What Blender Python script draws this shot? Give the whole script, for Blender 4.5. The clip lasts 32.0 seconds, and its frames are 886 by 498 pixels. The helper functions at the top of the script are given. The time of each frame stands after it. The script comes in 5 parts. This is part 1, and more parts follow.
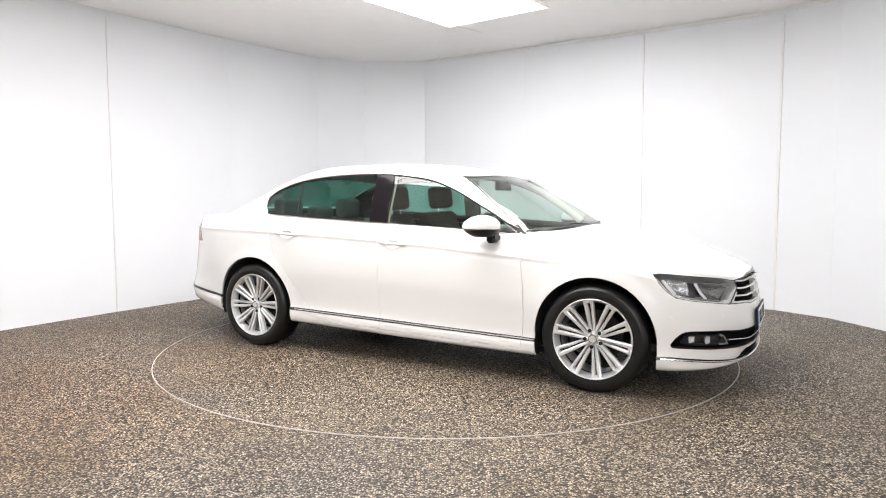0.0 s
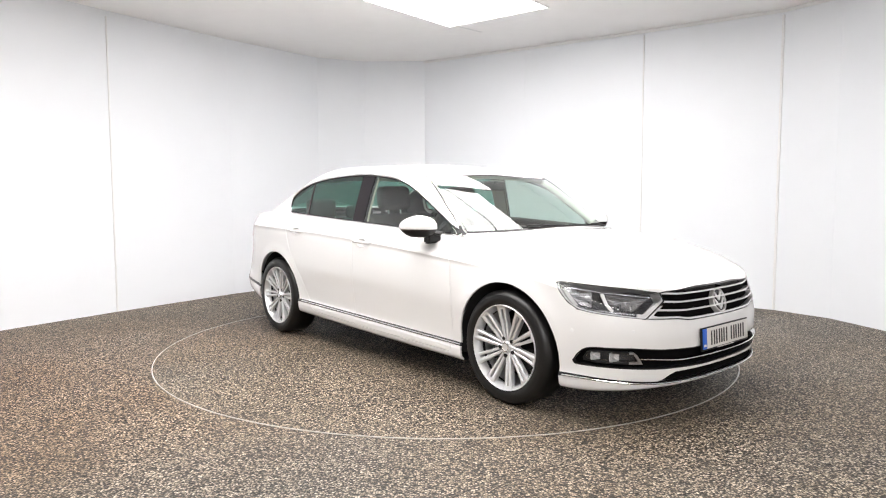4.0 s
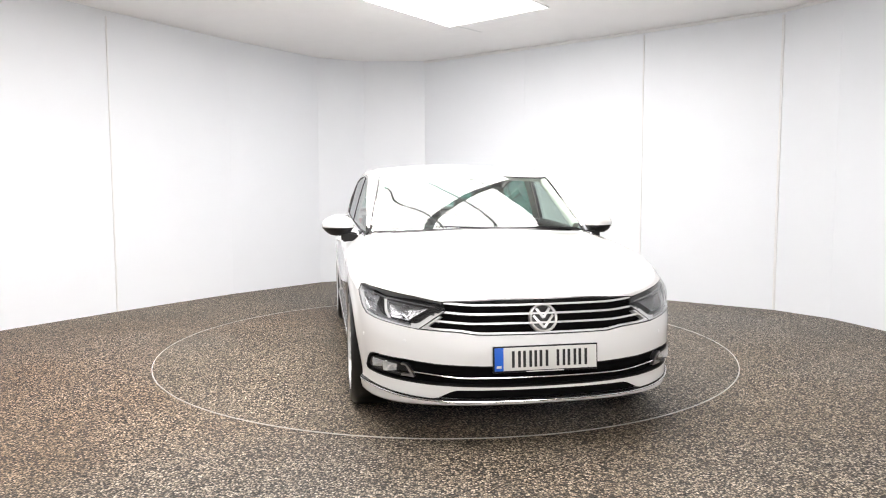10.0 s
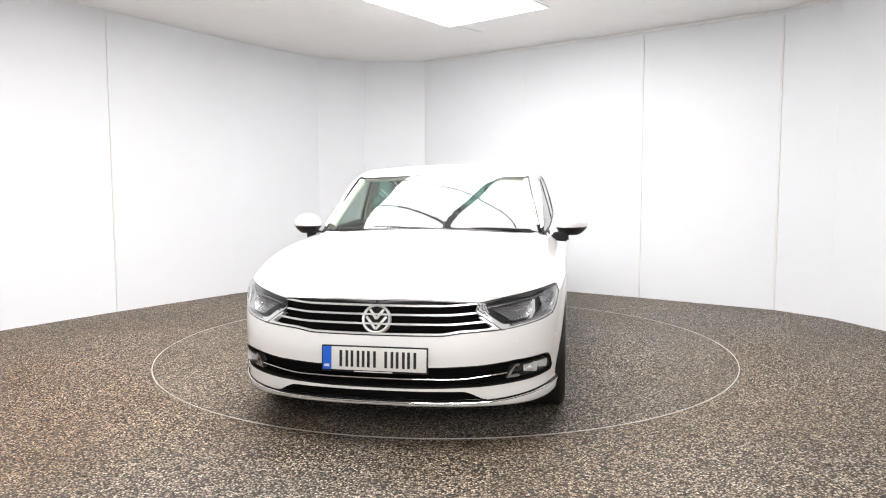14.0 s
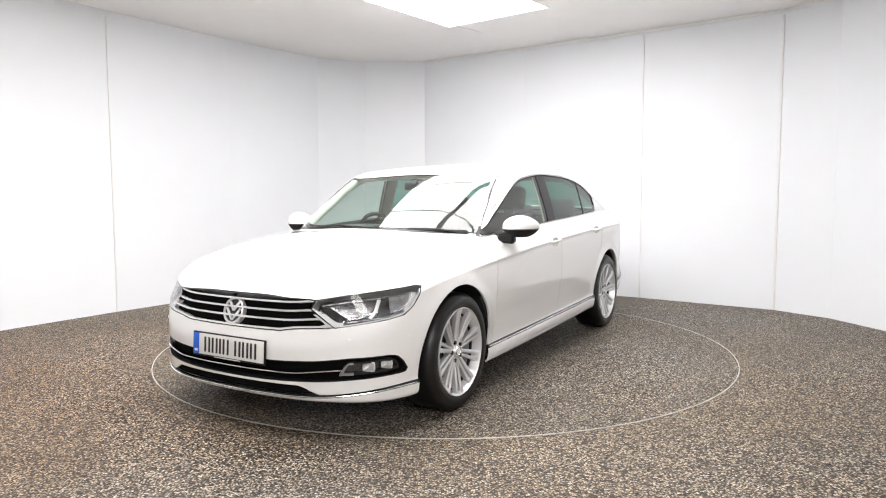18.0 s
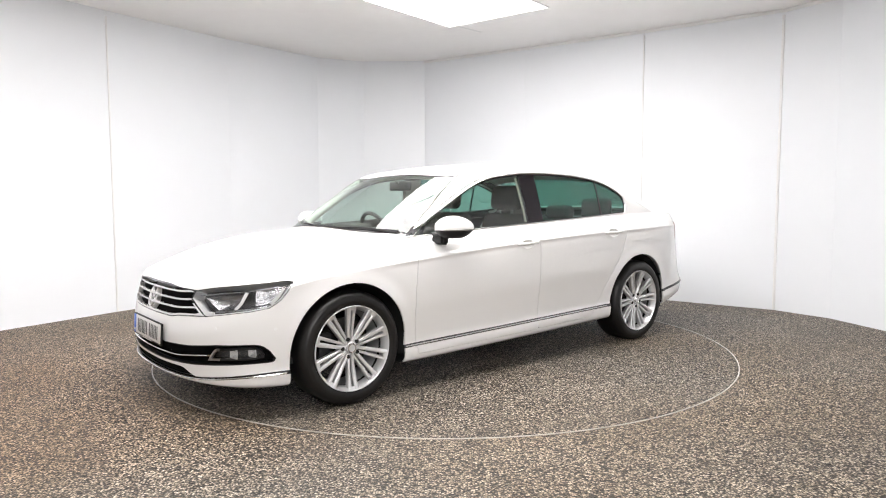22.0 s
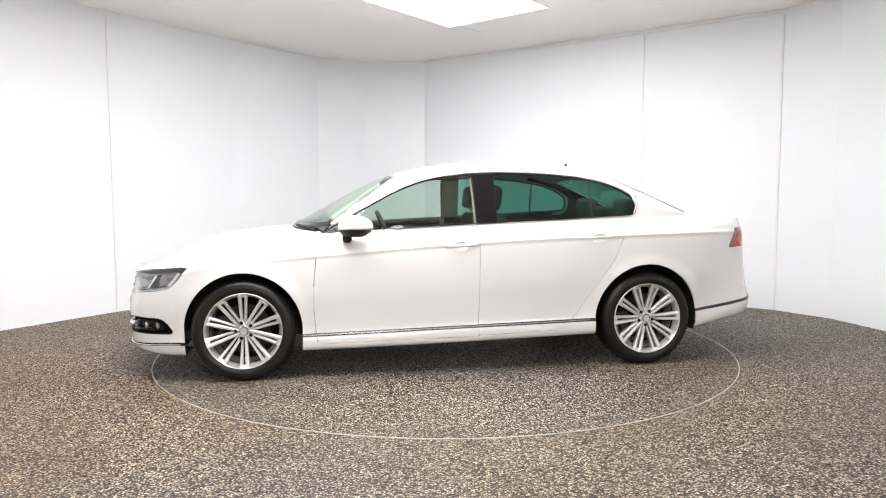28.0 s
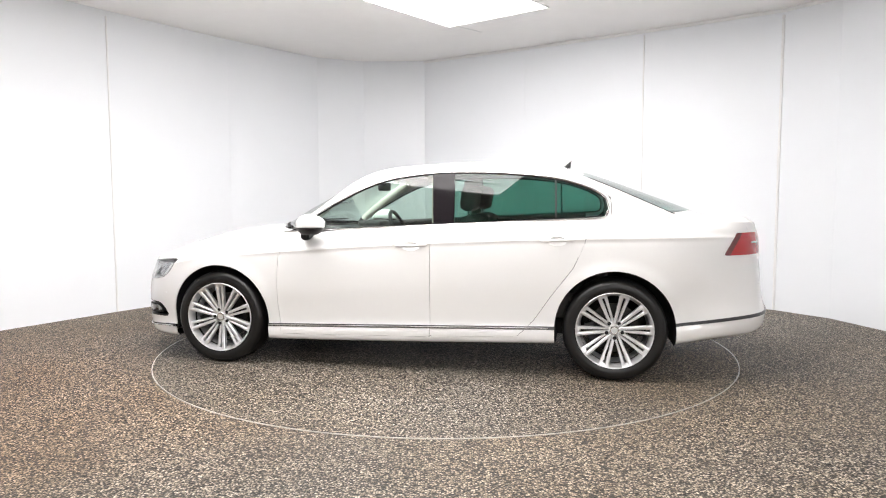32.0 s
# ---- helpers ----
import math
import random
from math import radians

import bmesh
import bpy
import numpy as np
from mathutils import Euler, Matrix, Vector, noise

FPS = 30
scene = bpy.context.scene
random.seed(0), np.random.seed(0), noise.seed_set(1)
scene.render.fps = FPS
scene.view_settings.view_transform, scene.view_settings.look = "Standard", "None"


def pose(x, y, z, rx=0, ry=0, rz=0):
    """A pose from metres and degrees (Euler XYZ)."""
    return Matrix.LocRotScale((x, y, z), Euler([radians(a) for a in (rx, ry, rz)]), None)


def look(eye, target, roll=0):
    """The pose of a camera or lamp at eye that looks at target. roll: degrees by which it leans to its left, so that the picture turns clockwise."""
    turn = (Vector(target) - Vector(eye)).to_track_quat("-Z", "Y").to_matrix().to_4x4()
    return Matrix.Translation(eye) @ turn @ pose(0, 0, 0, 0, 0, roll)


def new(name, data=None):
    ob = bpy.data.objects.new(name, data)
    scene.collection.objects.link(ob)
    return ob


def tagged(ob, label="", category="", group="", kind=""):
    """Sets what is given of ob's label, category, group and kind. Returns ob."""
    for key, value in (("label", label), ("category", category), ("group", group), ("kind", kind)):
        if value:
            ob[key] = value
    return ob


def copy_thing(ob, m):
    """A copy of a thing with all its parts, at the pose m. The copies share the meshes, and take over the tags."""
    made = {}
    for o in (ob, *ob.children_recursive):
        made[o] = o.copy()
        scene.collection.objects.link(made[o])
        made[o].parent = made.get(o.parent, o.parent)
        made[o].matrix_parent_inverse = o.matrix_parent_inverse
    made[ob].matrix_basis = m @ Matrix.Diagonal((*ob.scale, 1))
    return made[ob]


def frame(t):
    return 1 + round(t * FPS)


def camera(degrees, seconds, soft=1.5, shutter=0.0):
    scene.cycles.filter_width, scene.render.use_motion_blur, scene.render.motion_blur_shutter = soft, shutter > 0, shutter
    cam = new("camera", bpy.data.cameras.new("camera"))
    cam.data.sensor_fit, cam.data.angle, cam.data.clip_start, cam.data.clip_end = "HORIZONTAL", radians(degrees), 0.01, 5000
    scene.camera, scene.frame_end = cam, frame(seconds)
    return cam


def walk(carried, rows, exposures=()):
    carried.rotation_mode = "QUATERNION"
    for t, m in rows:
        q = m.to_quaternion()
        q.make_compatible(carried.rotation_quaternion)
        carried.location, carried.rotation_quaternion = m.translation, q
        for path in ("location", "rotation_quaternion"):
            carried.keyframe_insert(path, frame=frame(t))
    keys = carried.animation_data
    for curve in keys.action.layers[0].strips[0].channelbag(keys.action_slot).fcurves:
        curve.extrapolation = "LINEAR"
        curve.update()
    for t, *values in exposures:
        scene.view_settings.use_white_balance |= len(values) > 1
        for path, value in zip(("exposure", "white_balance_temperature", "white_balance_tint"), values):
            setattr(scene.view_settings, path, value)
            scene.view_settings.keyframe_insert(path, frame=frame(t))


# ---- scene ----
# ---- camera: stands still before the turntable ----
EYE = Vector((0.0, -5.5405, 1.2145))
cam = camera(66.256, 32.0, soft=1.1)
STAND = look(EYE, EYE + 5 * Vector((-0.0029263, 0.99687671, -0.0789193)), -0.138)
walk(cam, [(0.0, STAND), (32.0, STAND)], [(0.0, -0.29), (32.0, -0.29)])

CEIL = 3.1                    # ceiling height
DISC_R = 2.232                # turntable radius
LIGHT_DIR = Vector((0.62, 0.785, 0)).normalized()
LIGHT_ACROSS = Vector((0.785, -0.62, 0)).normalized()
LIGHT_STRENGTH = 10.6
# the third bank is added, unseen behind the camera, to brighten the car's front
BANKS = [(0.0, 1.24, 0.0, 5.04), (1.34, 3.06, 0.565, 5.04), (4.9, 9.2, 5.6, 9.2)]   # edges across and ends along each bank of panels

# ---- world: the studio is closed, only a faint neutral surround ----
world = bpy.data.worlds.new("world")
scene.world = world
world.use_nodes = True
world.node_tree.nodes["Background"].inputs[0].default_value = (0.9, 0.95, 1.0, 1)
world.node_tree.nodes["Background"].inputs[1].default_value = 0.05


# ---- materials ----
def material(name, color, rough=0.5, metal=0.0, coat=0.0, bump=0.0, scale=40.0, vary=0.0, spec=0.5):
    m = bpy.data.materials.new(name)
    m.use_nodes = True
    nt = m.node_tree
    b = nt.nodes["Principled BSDF"]
    b.inputs["Base Color"].default_value = (*color, 1)
    b.inputs["Roughness"].default_value = rough
    b.inputs["Metallic"].default_value = metal
    b.inputs["Coat Weight"].default_value = coat
    b.inputs["Coat Roughness"].default_value = 0.03
    b.inputs["Specular IOR Level"].default_value = spec
    if bump or vary:
        tc = nt.nodes.new("ShaderNodeTexCoord")
        no = nt.nodes.new("ShaderNodeTexNoise")
        no.inputs["Scale"].default_value = scale
        no.inputs["Detail"].default_value = 6
        nt.links.new(tc.outputs["Object"], no.inputs["Vector"])
        if bump:
            bu = nt.nodes.new("ShaderNodeBump")
            bu.inputs["Strength"].default_value = bump
            bu.inputs["Distance"].default_value = 0.01
            nt.links.new(no.outputs["Fac"], bu.inputs["Height"])
            nt.links.new(bu.outputs["Normal"], b.inputs["Normal"])
        if vary:
            low = nt.nodes.new("ShaderNodeTexNoise")
            low.inputs["Scale"].default_value = scale * 0.06
            nt.links.new(tc.outputs["Object"], low.inputs["Vector"])
            add = nt.nodes.new("ShaderNodeMath")
            add.operation = "ADD"
            nt.links.new(no.outputs["Fac"], add.inputs[0])
            nt.links.new(low.outputs["Fac"], add.inputs[1])
            ra = nt.nodes.new("ShaderNodeMapRange")
            ra.inputs["From Min"].default_value = 0.6
            ra.inputs["From Max"].default_value = 1.4
            ra.inputs["To Min"].default_value = 1 - vary
            ra.inputs["To Max"].default_value = 1 + vary
            nt.links.new(add.outputs[0], ra.inputs["Value"])
            mul = nt.nodes.new("ShaderNodeVectorMath")
            mul.operation = "SCALE"
            mul.inputs[0].default_value = color
            nt.links.new(ra.outputs[0], mul.inputs["Scale"])
            nt.links.new(mul.outputs[0], b.inputs["Base Color"])
    return m


def glass(name, tint, base=0.10, rough=0.0):
    """A thin pane: tinted see-through with a mirror gloss on top."""
    m = bpy.data.materials.new(name)
    m.use_nodes = True
    nt = m.node_tree
    nt.nodes.remove(nt.nodes["Principled BSDF"])
    tr = nt.nodes.new("ShaderNodeBsdfTransparent")
    tr.inputs[0].default_value = (*tint, 1)
    gl = nt.nodes.new("ShaderNodeBsdfGlossy")
    gl.inputs["Roughness"].default_value = rough
    lw = nt.nodes.new("ShaderNodeLayerWeight")
    pw = nt.nodes.new("ShaderNodeMath")
    pw.operation = "POWER"
    pw.inputs[1].default_value = 4.0
    nt.links.new(lw.outputs["Facing"], pw.inputs[0])
    fr = nt.nodes.new("ShaderNodeMapRange")
    fr.inputs["To Min"].default_value = base
    fr.inputs["To Max"].default_value = 1.0
    nt.links.new(pw.outputs[0], fr.inputs["Value"])
    mix = nt.nodes.new("ShaderNodeMixShader")
    nt.links.new(fr.outputs[0], mix.inputs[0])
    nt.links.new(tr.outputs[0], mix.inputs[1])
    nt.links.new(gl.outputs[0], mix.inputs[2])
    nt.links.new(mix.outputs[0], nt.nodes["Material Output"].inputs[0])
    return m


def glow(name, color, strength):
    m = bpy.data.materials.new(name)
    m.use_nodes = True
    b = m.node_tree.nodes["Principled BSDF"]
    b.inputs["Base Color"].default_value = (*color, 1)
    b.inputs["Emission Color"].default_value = (*color, 1)
    b.inputs["Emission Strength"].default_value = strength
    return m


def gravel_material():
    """Resin-bound stone chippings of about 7 mm: tan, grey and dark grains in dark resin."""
    m = bpy.data.materials.new("resin_gravel")
    m.use_nodes = True
    nt = m.node_tree
    b = nt.nodes["Principled BSDF"]
    tc = nt.nodes.new("ShaderNodeTexCoord")
    vo = nt.nodes.new("ShaderNodeTexVoronoi")
    vo.inputs["Scale"].default_value = 100
    vo.inputs["Randomness"].default_value = 1.0
    nt.links.new(tc.outputs["Object"], vo.inputs["Vector"])
    sep = nt.nodes.new("ShaderNodeSeparateColor")
    nt.links.new(vo.outputs["Color"], sep.inputs[0])
    ramp = nt.nodes.new("ShaderNodeValToRGB")
    ramp.color_ramp.interpolation = "CONSTANT"
    stops = [(0.0, (0.038, 0.032, 0.026)), (0.16, (0.128, 0.108, 0.086)), (0.33, (0.238, 0.203, 0.163)),
             (0.55, (0.332, 0.288, 0.235)), (0.75, (0.433, 0.383, 0.321)), (0.91, (0.599, 0.546, 0.482))]
    el = ramp.color_ramp.elements
    for i, (p, c) in enumerate(stops):
        e = el[i] if i < 2 else el.new(p)
        e.position = p
        e.color = (*c, 1)
    nt.links.new(sep.outputs[0], ramp.inputs[0])
    # dark resin between the grains
    edge = nt.nodes.new("ShaderNodeMapRange")
    edge.inputs["From Min"].default_value = 0.36
    edge.inputs["From Max"].default_value = 0.62
    edge.inputs["To Min"].default_value = 1.0
    edge.inputs["To Max"].default_value = 0.10
    nt.links.new(vo.outputs["Distance"], edge.inputs["Value"])
    big = nt.nodes.new("ShaderNodeTexNoise")
    big.inputs["Scale"].default_value = 0.9
    big.inputs["Detail"].default_value = 5
    nt.links.new(tc.outputs["Object"], big.inputs["Vector"])
    wear = nt.nodes.new("ShaderNodeMapRange")
    wear.inputs["From Min"].default_value = 0.3
    wear.inputs["From Max"].default_value = 0.7
    wear.inputs["To Min"].default_value = 0.84
    wear.inputs["To Max"].default_value = 1.14
    nt.links.new(big.outputs["Fac"], wear.inputs["Value"])
    # clumps of lighter and darker chippings
    clump = nt.nodes.new("ShaderNodeTexNoise")
    clump.inputs["Scale"].default_value = 48
    clump.inputs["Detail"].default_value = 2
    nt.links.new(tc.outputs["Object"], clump.inputs["Vector"])
    clumped = nt.nodes.new("ShaderNodeMapRange")
    clumped.inputs["From Min"].default_value = 0.3
    clumped.inputs["From Max"].default_value = 0.7
    clumped.inputs["To Min"].default_value = 0.88
    clumped.inputs["To Max"].default_value = 1.12
    nt.links.new(clump.outputs["Fac"], clumped.inputs["Value"])
    both = nt.nodes.new("ShaderNodeMath")
    both.operation = "MULTIPLY"
    nt.links.new(wear.outputs[0], both.inputs[0])
    nt.links.new(clumped.outputs[0], both.inputs[1])
    mu = nt.nodes.new("ShaderNodeMath")
    mu.operation = "MULTIPLY"
    nt.links.new(edge.outputs[0], mu.inputs[0])
    nt.links.new(both.outputs[0], mu.inputs[1])
    sc = nt.nodes.new("ShaderNodeVectorMath")
    sc.operation = "SCALE"
    nt.links.new(ramp.outputs[0], sc.inputs[0])
    nt.links.new(mu.outputs[0], sc.inputs["Scale"])
    # brownish tint in broad patches
    brown_noise = nt.nodes.new("ShaderNodeTexNoise")
    brown_noise.inputs["Scale"].default_value = 0.32
    brown_noise.inputs["Detail"].default_value = 3
    nt.links.new(tc.outputs["Object"], brown_noise.inputs["Vector"])
    tint = nt.nodes.new("ShaderNodeValToRGB")
    tint.color_ramp.elements[0].position = 0.36
    tint.color_ramp.elements[0].color = (0.97, 0.99, 1.0, 1)
    tint.color_ramp.elements[1].position = 0.58
    tint.color_ramp.elements[1].color = (1.0, 0.92, 0.80, 1)
    nt.links.new(brown_noise.outputs["Fac"], tint.inputs[0])
    tm = nt.nodes.new("ShaderNodeVectorMath")
    tm.operation = "MULTIPLY"
    nt.links.new(sc.outputs[0], tm.inputs[0])
    nt.links.new(tint.outputs[0], tm.inputs[1])
    # browner patch beside the turntable, ragged at its edge
    away = nt.nodes.new("ShaderNodeVectorMath")
    away.operation = "DISTANCE"
    away.inputs[1].default_value = (-3.1, -1.3, 0)
    nt.links.new(tc.outputs["Object"], away.inputs[0])
    ragged = nt.nodes.new("ShaderNodeMath")
    ragged.operation = "MULTIPLY_ADD"
    ragged.inputs[1].default_value = 2.2
    nt.links.new(big.outputs["Fac"], ragged.inputs[0])
    nt.links.new(away.outputs["Value"], ragged.inputs[2])
    brown_patch = nt.nodes.new("ShaderNodeValToRGB")
    brown_patch.color_ramp.elements[0].position = 0.30
    brown_patch.color_ramp.elements[0].color = (1.05, 0.85, 0.69, 1)
    brown_patch.color_ramp.elements[1].position = 0.75
    brown_patch.color_ramp.elements[1].color = (1, 1, 1, 1)
    tenth = nt.nodes.new("ShaderNodeMath")
    tenth.operation = "MULTIPLY"
    tenth.inputs[1].default_value = 0.2
    nt.links.new(ragged.outputs[0], tenth.inputs[0])
    nt.links.new(tenth.outputs[0], brown_patch.inputs[0])
    browned = nt.nodes.new("ShaderNodeVectorMath")
    browned.operation = "MULTIPLY"
    nt.links.new(tm.outputs[0], browned.inputs[0])
    nt.links.new(brown_patch.outputs[0], browned.inputs[1])
    nt.links.new(browned.outputs[0], b.inputs["Base Color"])
    b.inputs["Roughness"].default_value = 0.55
    b.inputs["Specular IOR Level"].default_value = 0.30
    bu = nt.nodes.new("ShaderNodeBump")
    bu.inputs["Strength"].default_value = 0.8
    bu.inputs["Distance"].default_value = 0.004
    bu.invert = True
    nt.links.new(vo.outputs["Distance"], bu.inputs["Height"])
    nt.links.new(bu.outputs["Normal"], b.inputs["Normal"])
    return m


M_WALL = material("white_wall_panel", (0.825, 0.847, 0.880), 0.42, bump=0.02, scale=3, vary=0.012)
M_TRIM = material("white_trim", (0.82, 0.82, 0.82), 0.35)
M_CEIL = material("white_ceiling", (0.93, 0.92, 0.915), 0.6, bump=0.03, scale=6, vary=0.02)
M_GRAVEL = gravel_material()
M_EDGE = material("turntable_edge_metal", (0.62, 0.60, 0.57), 0.35, metal=0.6, vary=0.1, scale=30)
M_GLOW = glow("luminous_ceiling_panel", (1.0, 0.972, 0.958), LIGHT_STRENGTH)
M_BEAM = material("grey_aluminium_bar", (0.68, 0.68, 0.70), 0.45)
M_PAINT = material("white_car_paint", (0.82, 0.812, 0.805), 0.32, coat=1.0)
M_BLACK = material("black_plastic", (0.008, 0.008, 0.0085), 0.5, bump=0.02, scale=200, spec=0.3)
M_GLOSS = material("gloss_black_trim", (0.012, 0.012, 0.013), 0.12)
M_CHROME = material("bright_chrome", (0.72, 0.72, 0.72), 0.12, metal=1.0)
M_SATIN = material("satin_aluminium_trim", (0.42, 0.42, 0.43), 0.3, metal=1.0)
M_RUBBER = material("tyre_rubber", (0.006, 0.0056, 0.0056), 0.36, spec=0.42, bump=0.04, scale=60)
M_RIM = material("silver_alloy_paint", (0.74, 0.74, 0.75), 0.3, metal=0.6)
M_RIMDARK = material("grey_alloy_pocket", (0.035, 0.035, 0.038), 0.5, metal=0.4)
M_WINTRIM = material("bright_window_trim", (0.78, 0.78, 0.78), 0.25, metal=0.55)
M_DISC = material("brake_disc_steel", (0.045, 0.043, 0.04), 0.45, metal=0.9)
M_GLASS = glass("green_tinted_glass", (0.76, 0.88, 0.83))
M_PRIVACY = glass("dark_privacy_glass", (0.20, 0.42, 0.36), 0.06)
M_LENS = glass("clear_lamp_lens", (0.93, 0.94, 0.95), 0.06)
M_RED = material("red_lamp_lens", (0.42, 0.006, 0.012), 0.15, coat=0.2)
M_DARKRED = material("smoked_red_lamp_lens", (0.12, 0.01, 0.012), 0.12, coat=1.0)
M_LAMPBACK = material("dark_lamp_housing", (0.030, 0.030, 0.033), 0.35, metal=0.2)
M_REFLECT = material("lamp_reflector", (0.40, 0.40, 0.41), 0.22, metal=1.0, bump=0.7, scale=38)
M_SEAT = material("charcoal_seat_cloth", (0.085, 0.078, 0.072), 0.85, bump=0.03, scale=120, vary=0.12)
M_DASH = material("black_dashboard_plastic", (0.03, 0.03, 0.031), 0.6, bump=0.08, scale=250)
M_CREAM = material("cream_pillar_lining", (0.78, 0.77, 0.69), 0.8, bump=0.05, scale=200)
M_BEIGE = material("beige_door_lining", (0.40, 0.38, 0.32), 0.7, bump=0.05, scale=200)
M_UNDER = material("dark_underbody", (0.012, 0.012, 0.012), 0.8)
M_PLATE = material("white_plate", (0.72, 0.71, 0.68), 0.35)
M_BLUE = material("blue_plate_band", (0.01, 0.12, 0.62), 0.35)
M_INK = material("black_plate_ink", (0.012, 0.012, 0.012), 0.4)
M_CRACK = material("shadow_gap", (0.78, 0.78, 0.78), 0.8)
M_DRL = material("white_light_guide", (0.70, 0.70, 0.70), 0.2, coat=1.0)
M_LAMPWALL = material("light_grey_lamp_wall", (0.45, 0.45, 0.46), 0.35, metal=0.2)
M_VOID = material("dark_mesh_backing", (0.004, 0.004, 0.004), 0.9, spec=0.05)
M_GRAPHITE = material("dark_graphite_trim", (0.06, 0.06, 0.062), 0.35, metal=0.5)
M_PILLAR = material("gloss_black_pillar", (0.011, 0.009, 0.011), 0.08, spec=0.28)


# ---- mesh helpers ----
def mesh_of(bm, name, smooth=40):
    me = bpy.data.meshes.new(name)
    bm.to_mesh(me)
    bm.free()
    if smooth:
        for p in me.polygons:
            p.use_smooth = True
        me.set_sharp_from_angle(angle=radians(smooth))
    return me


def thing(name, label, category, at=None, group="", kind="", mesh=None):
    ob = new(name, mesh)
    if at is not None:
        ob.matrix_basis = at
    return tagged(ob, label, category, group, kind)


def part(name, bm, mat, parent, label="", smooth=40, at=None):
    ob = new(name, mesh_of(bm, name, smooth))
    ob.data.materials.append(mat)
    ob.parent = parent
    if at is not None:
        ob.matrix_basis = at
    if label:
        tagged(ob, label)
    return ob


def box(bm, lo, hi, bevel=0.0, m=None):
    lo, hi = Vector(lo), Vector(hi)
    r = bmesh.ops.create_cube(bm, size=1.0, matrix=Matrix.LocRotScale((lo + hi) / 2, None, hi - lo))
    if bevel:
        es = list({e for v in r["verts"] for e in v.link_edges})
        r2 = bmesh.ops.bevel(bm, geom=es, offset=bevel, segments=2, affect="EDGES", profile=0.6)
        vs = list({v for f in r2["faces"] for v in f.verts})
    else:
        vs = r["verts"]
    if m is not None:
        bmesh.ops.transform(bm, matrix=m, verts=vs)
    return bm


def prism(poly, z0, z1):
    """A straight prism over a plan polygon (list of (x, y), anticlockwise)."""
    bm = bmesh.new()
    lo = [bm.verts.new((x, y, z0)) for x, y in poly]
    hi = [bm.verts.new((x, y, z1)) for x, y in poly]
    bm.faces.new(lo[::-1])
    bm.faces.new(hi)
    n = len(poly)
    for i in range(n):
        j = (i + 1) % n
        bm.faces.new((lo[i], lo[j], hi[j], hi[i]))
    return bm


def lathe(profile, n=64, axis="y", closed=False):
    """Turn a profile of (radius, along) round an axis."""
    bm = bmesh.new()
    rings = []
    for i in range(n):
        a = 2 * math.pi * i / n
        c, s = math.cos(a), math.sin(a)
        if axis == "y":
            rings.append([bm.verts.new((r * c, h, r * s)) for r, h in profile])
        else:
            rings.append([bm.verts.new((r * c, r * s, h)) for r, h in profile])
    k = len(profile)
    for i in range(n):
        A, B = rings[i], rings[(i + 1) % n]
        for j in range(k if closed else k - 1):
            bm.faces.new((A[j], A[(j + 1) % k], B[(j + 1) % k], B[j]))
    bmesh.ops.recalc_face_normals(bm, faces=bm.faces)
    return bm


def tube(path, r, n=8, close=False, cap=True):
    """A round bar along a list of points."""
    bm = bmesh.new()
    pts = [Vector(p) for p in path]
    rings = []
    for i, p in enumerate(pts):
        a = pts[i - 1] if (i or close) else p
        b = pts[(i + 1) % len(pts)] if (i + 1 < len(pts) or close) else p
        d = (b - a).normalized()
        u = d.cross(Vector((0, 0, 1)))
        if u.length < 1e-3:
            u = d.cross(Vector((0, 1, 0)))
        u.normalize()
        v = u.cross(d)
        rings.append([bm.verts.new(p + r * (math.cos(2 * math.pi * k / n) * u + math.sin(2 * math.pi * k / n) * v)) for k in range(n)])
    m = len(rings)
    for i in range(m if close else m - 1):
        A, B = rings[i], rings[(i + 1) % m]
        for k in range(n):
            bm.faces.new((A[k], A[(k + 1) % n], B[(k + 1) % n], B[k]))
    if cap and not close:
        bm.faces.new(rings[0][::-1])
        bm.faces.new(rings[-1])
    bmesh.ops.recalc_face_normals(bm, faces=bm.faces)
    return bm


def spline(pts):
    """A smooth monotone curve y(x) through a few (x, y) points, for numbers or arrays."""
    pts = sorted(pts)
    X = np.array([p[0] for p in pts], float)
    Y = np.array([p[1] for p in pts], float)
    h = np.diff(X)
    d = np.diff(Y) / h
    m = np.zeros(len(X))
    for i in range(1, len(X) - 1):
        if d[i - 1] * d[i] > 0:
            w1, w2 = 2 * h[i] + h[i - 1], h[i] + 2 * h[i - 1]
            m[i] = (w1 + w2) / (w1 / d[i - 1] + w2 / d[i])
    m[0], m[-1] = d[0], d[-1]

    def f(x):
        x = np.asarray(x, float)
        i = np.clip(np.searchsorted(X, x) - 1, 0, len(h) - 1)
        t = (x - X[i]) / h[i]
        tc = np.clip(t, 0, 1)
        y = ((1 + 2 * tc) * (1 - tc) ** 2 * Y[i] + tc * (1 - tc) ** 2 * h[i] * m[i]
             + tc * tc * (3 - 2 * tc) * Y[i + 1] + tc * tc * (tc - 1) * h[i] * m[i + 1])
        return y + np.where(t < 0, t * h[i] * m[0], 0) + np.where(t > 1, (t - 1) * h[i] * m[-1], 0)
    return f


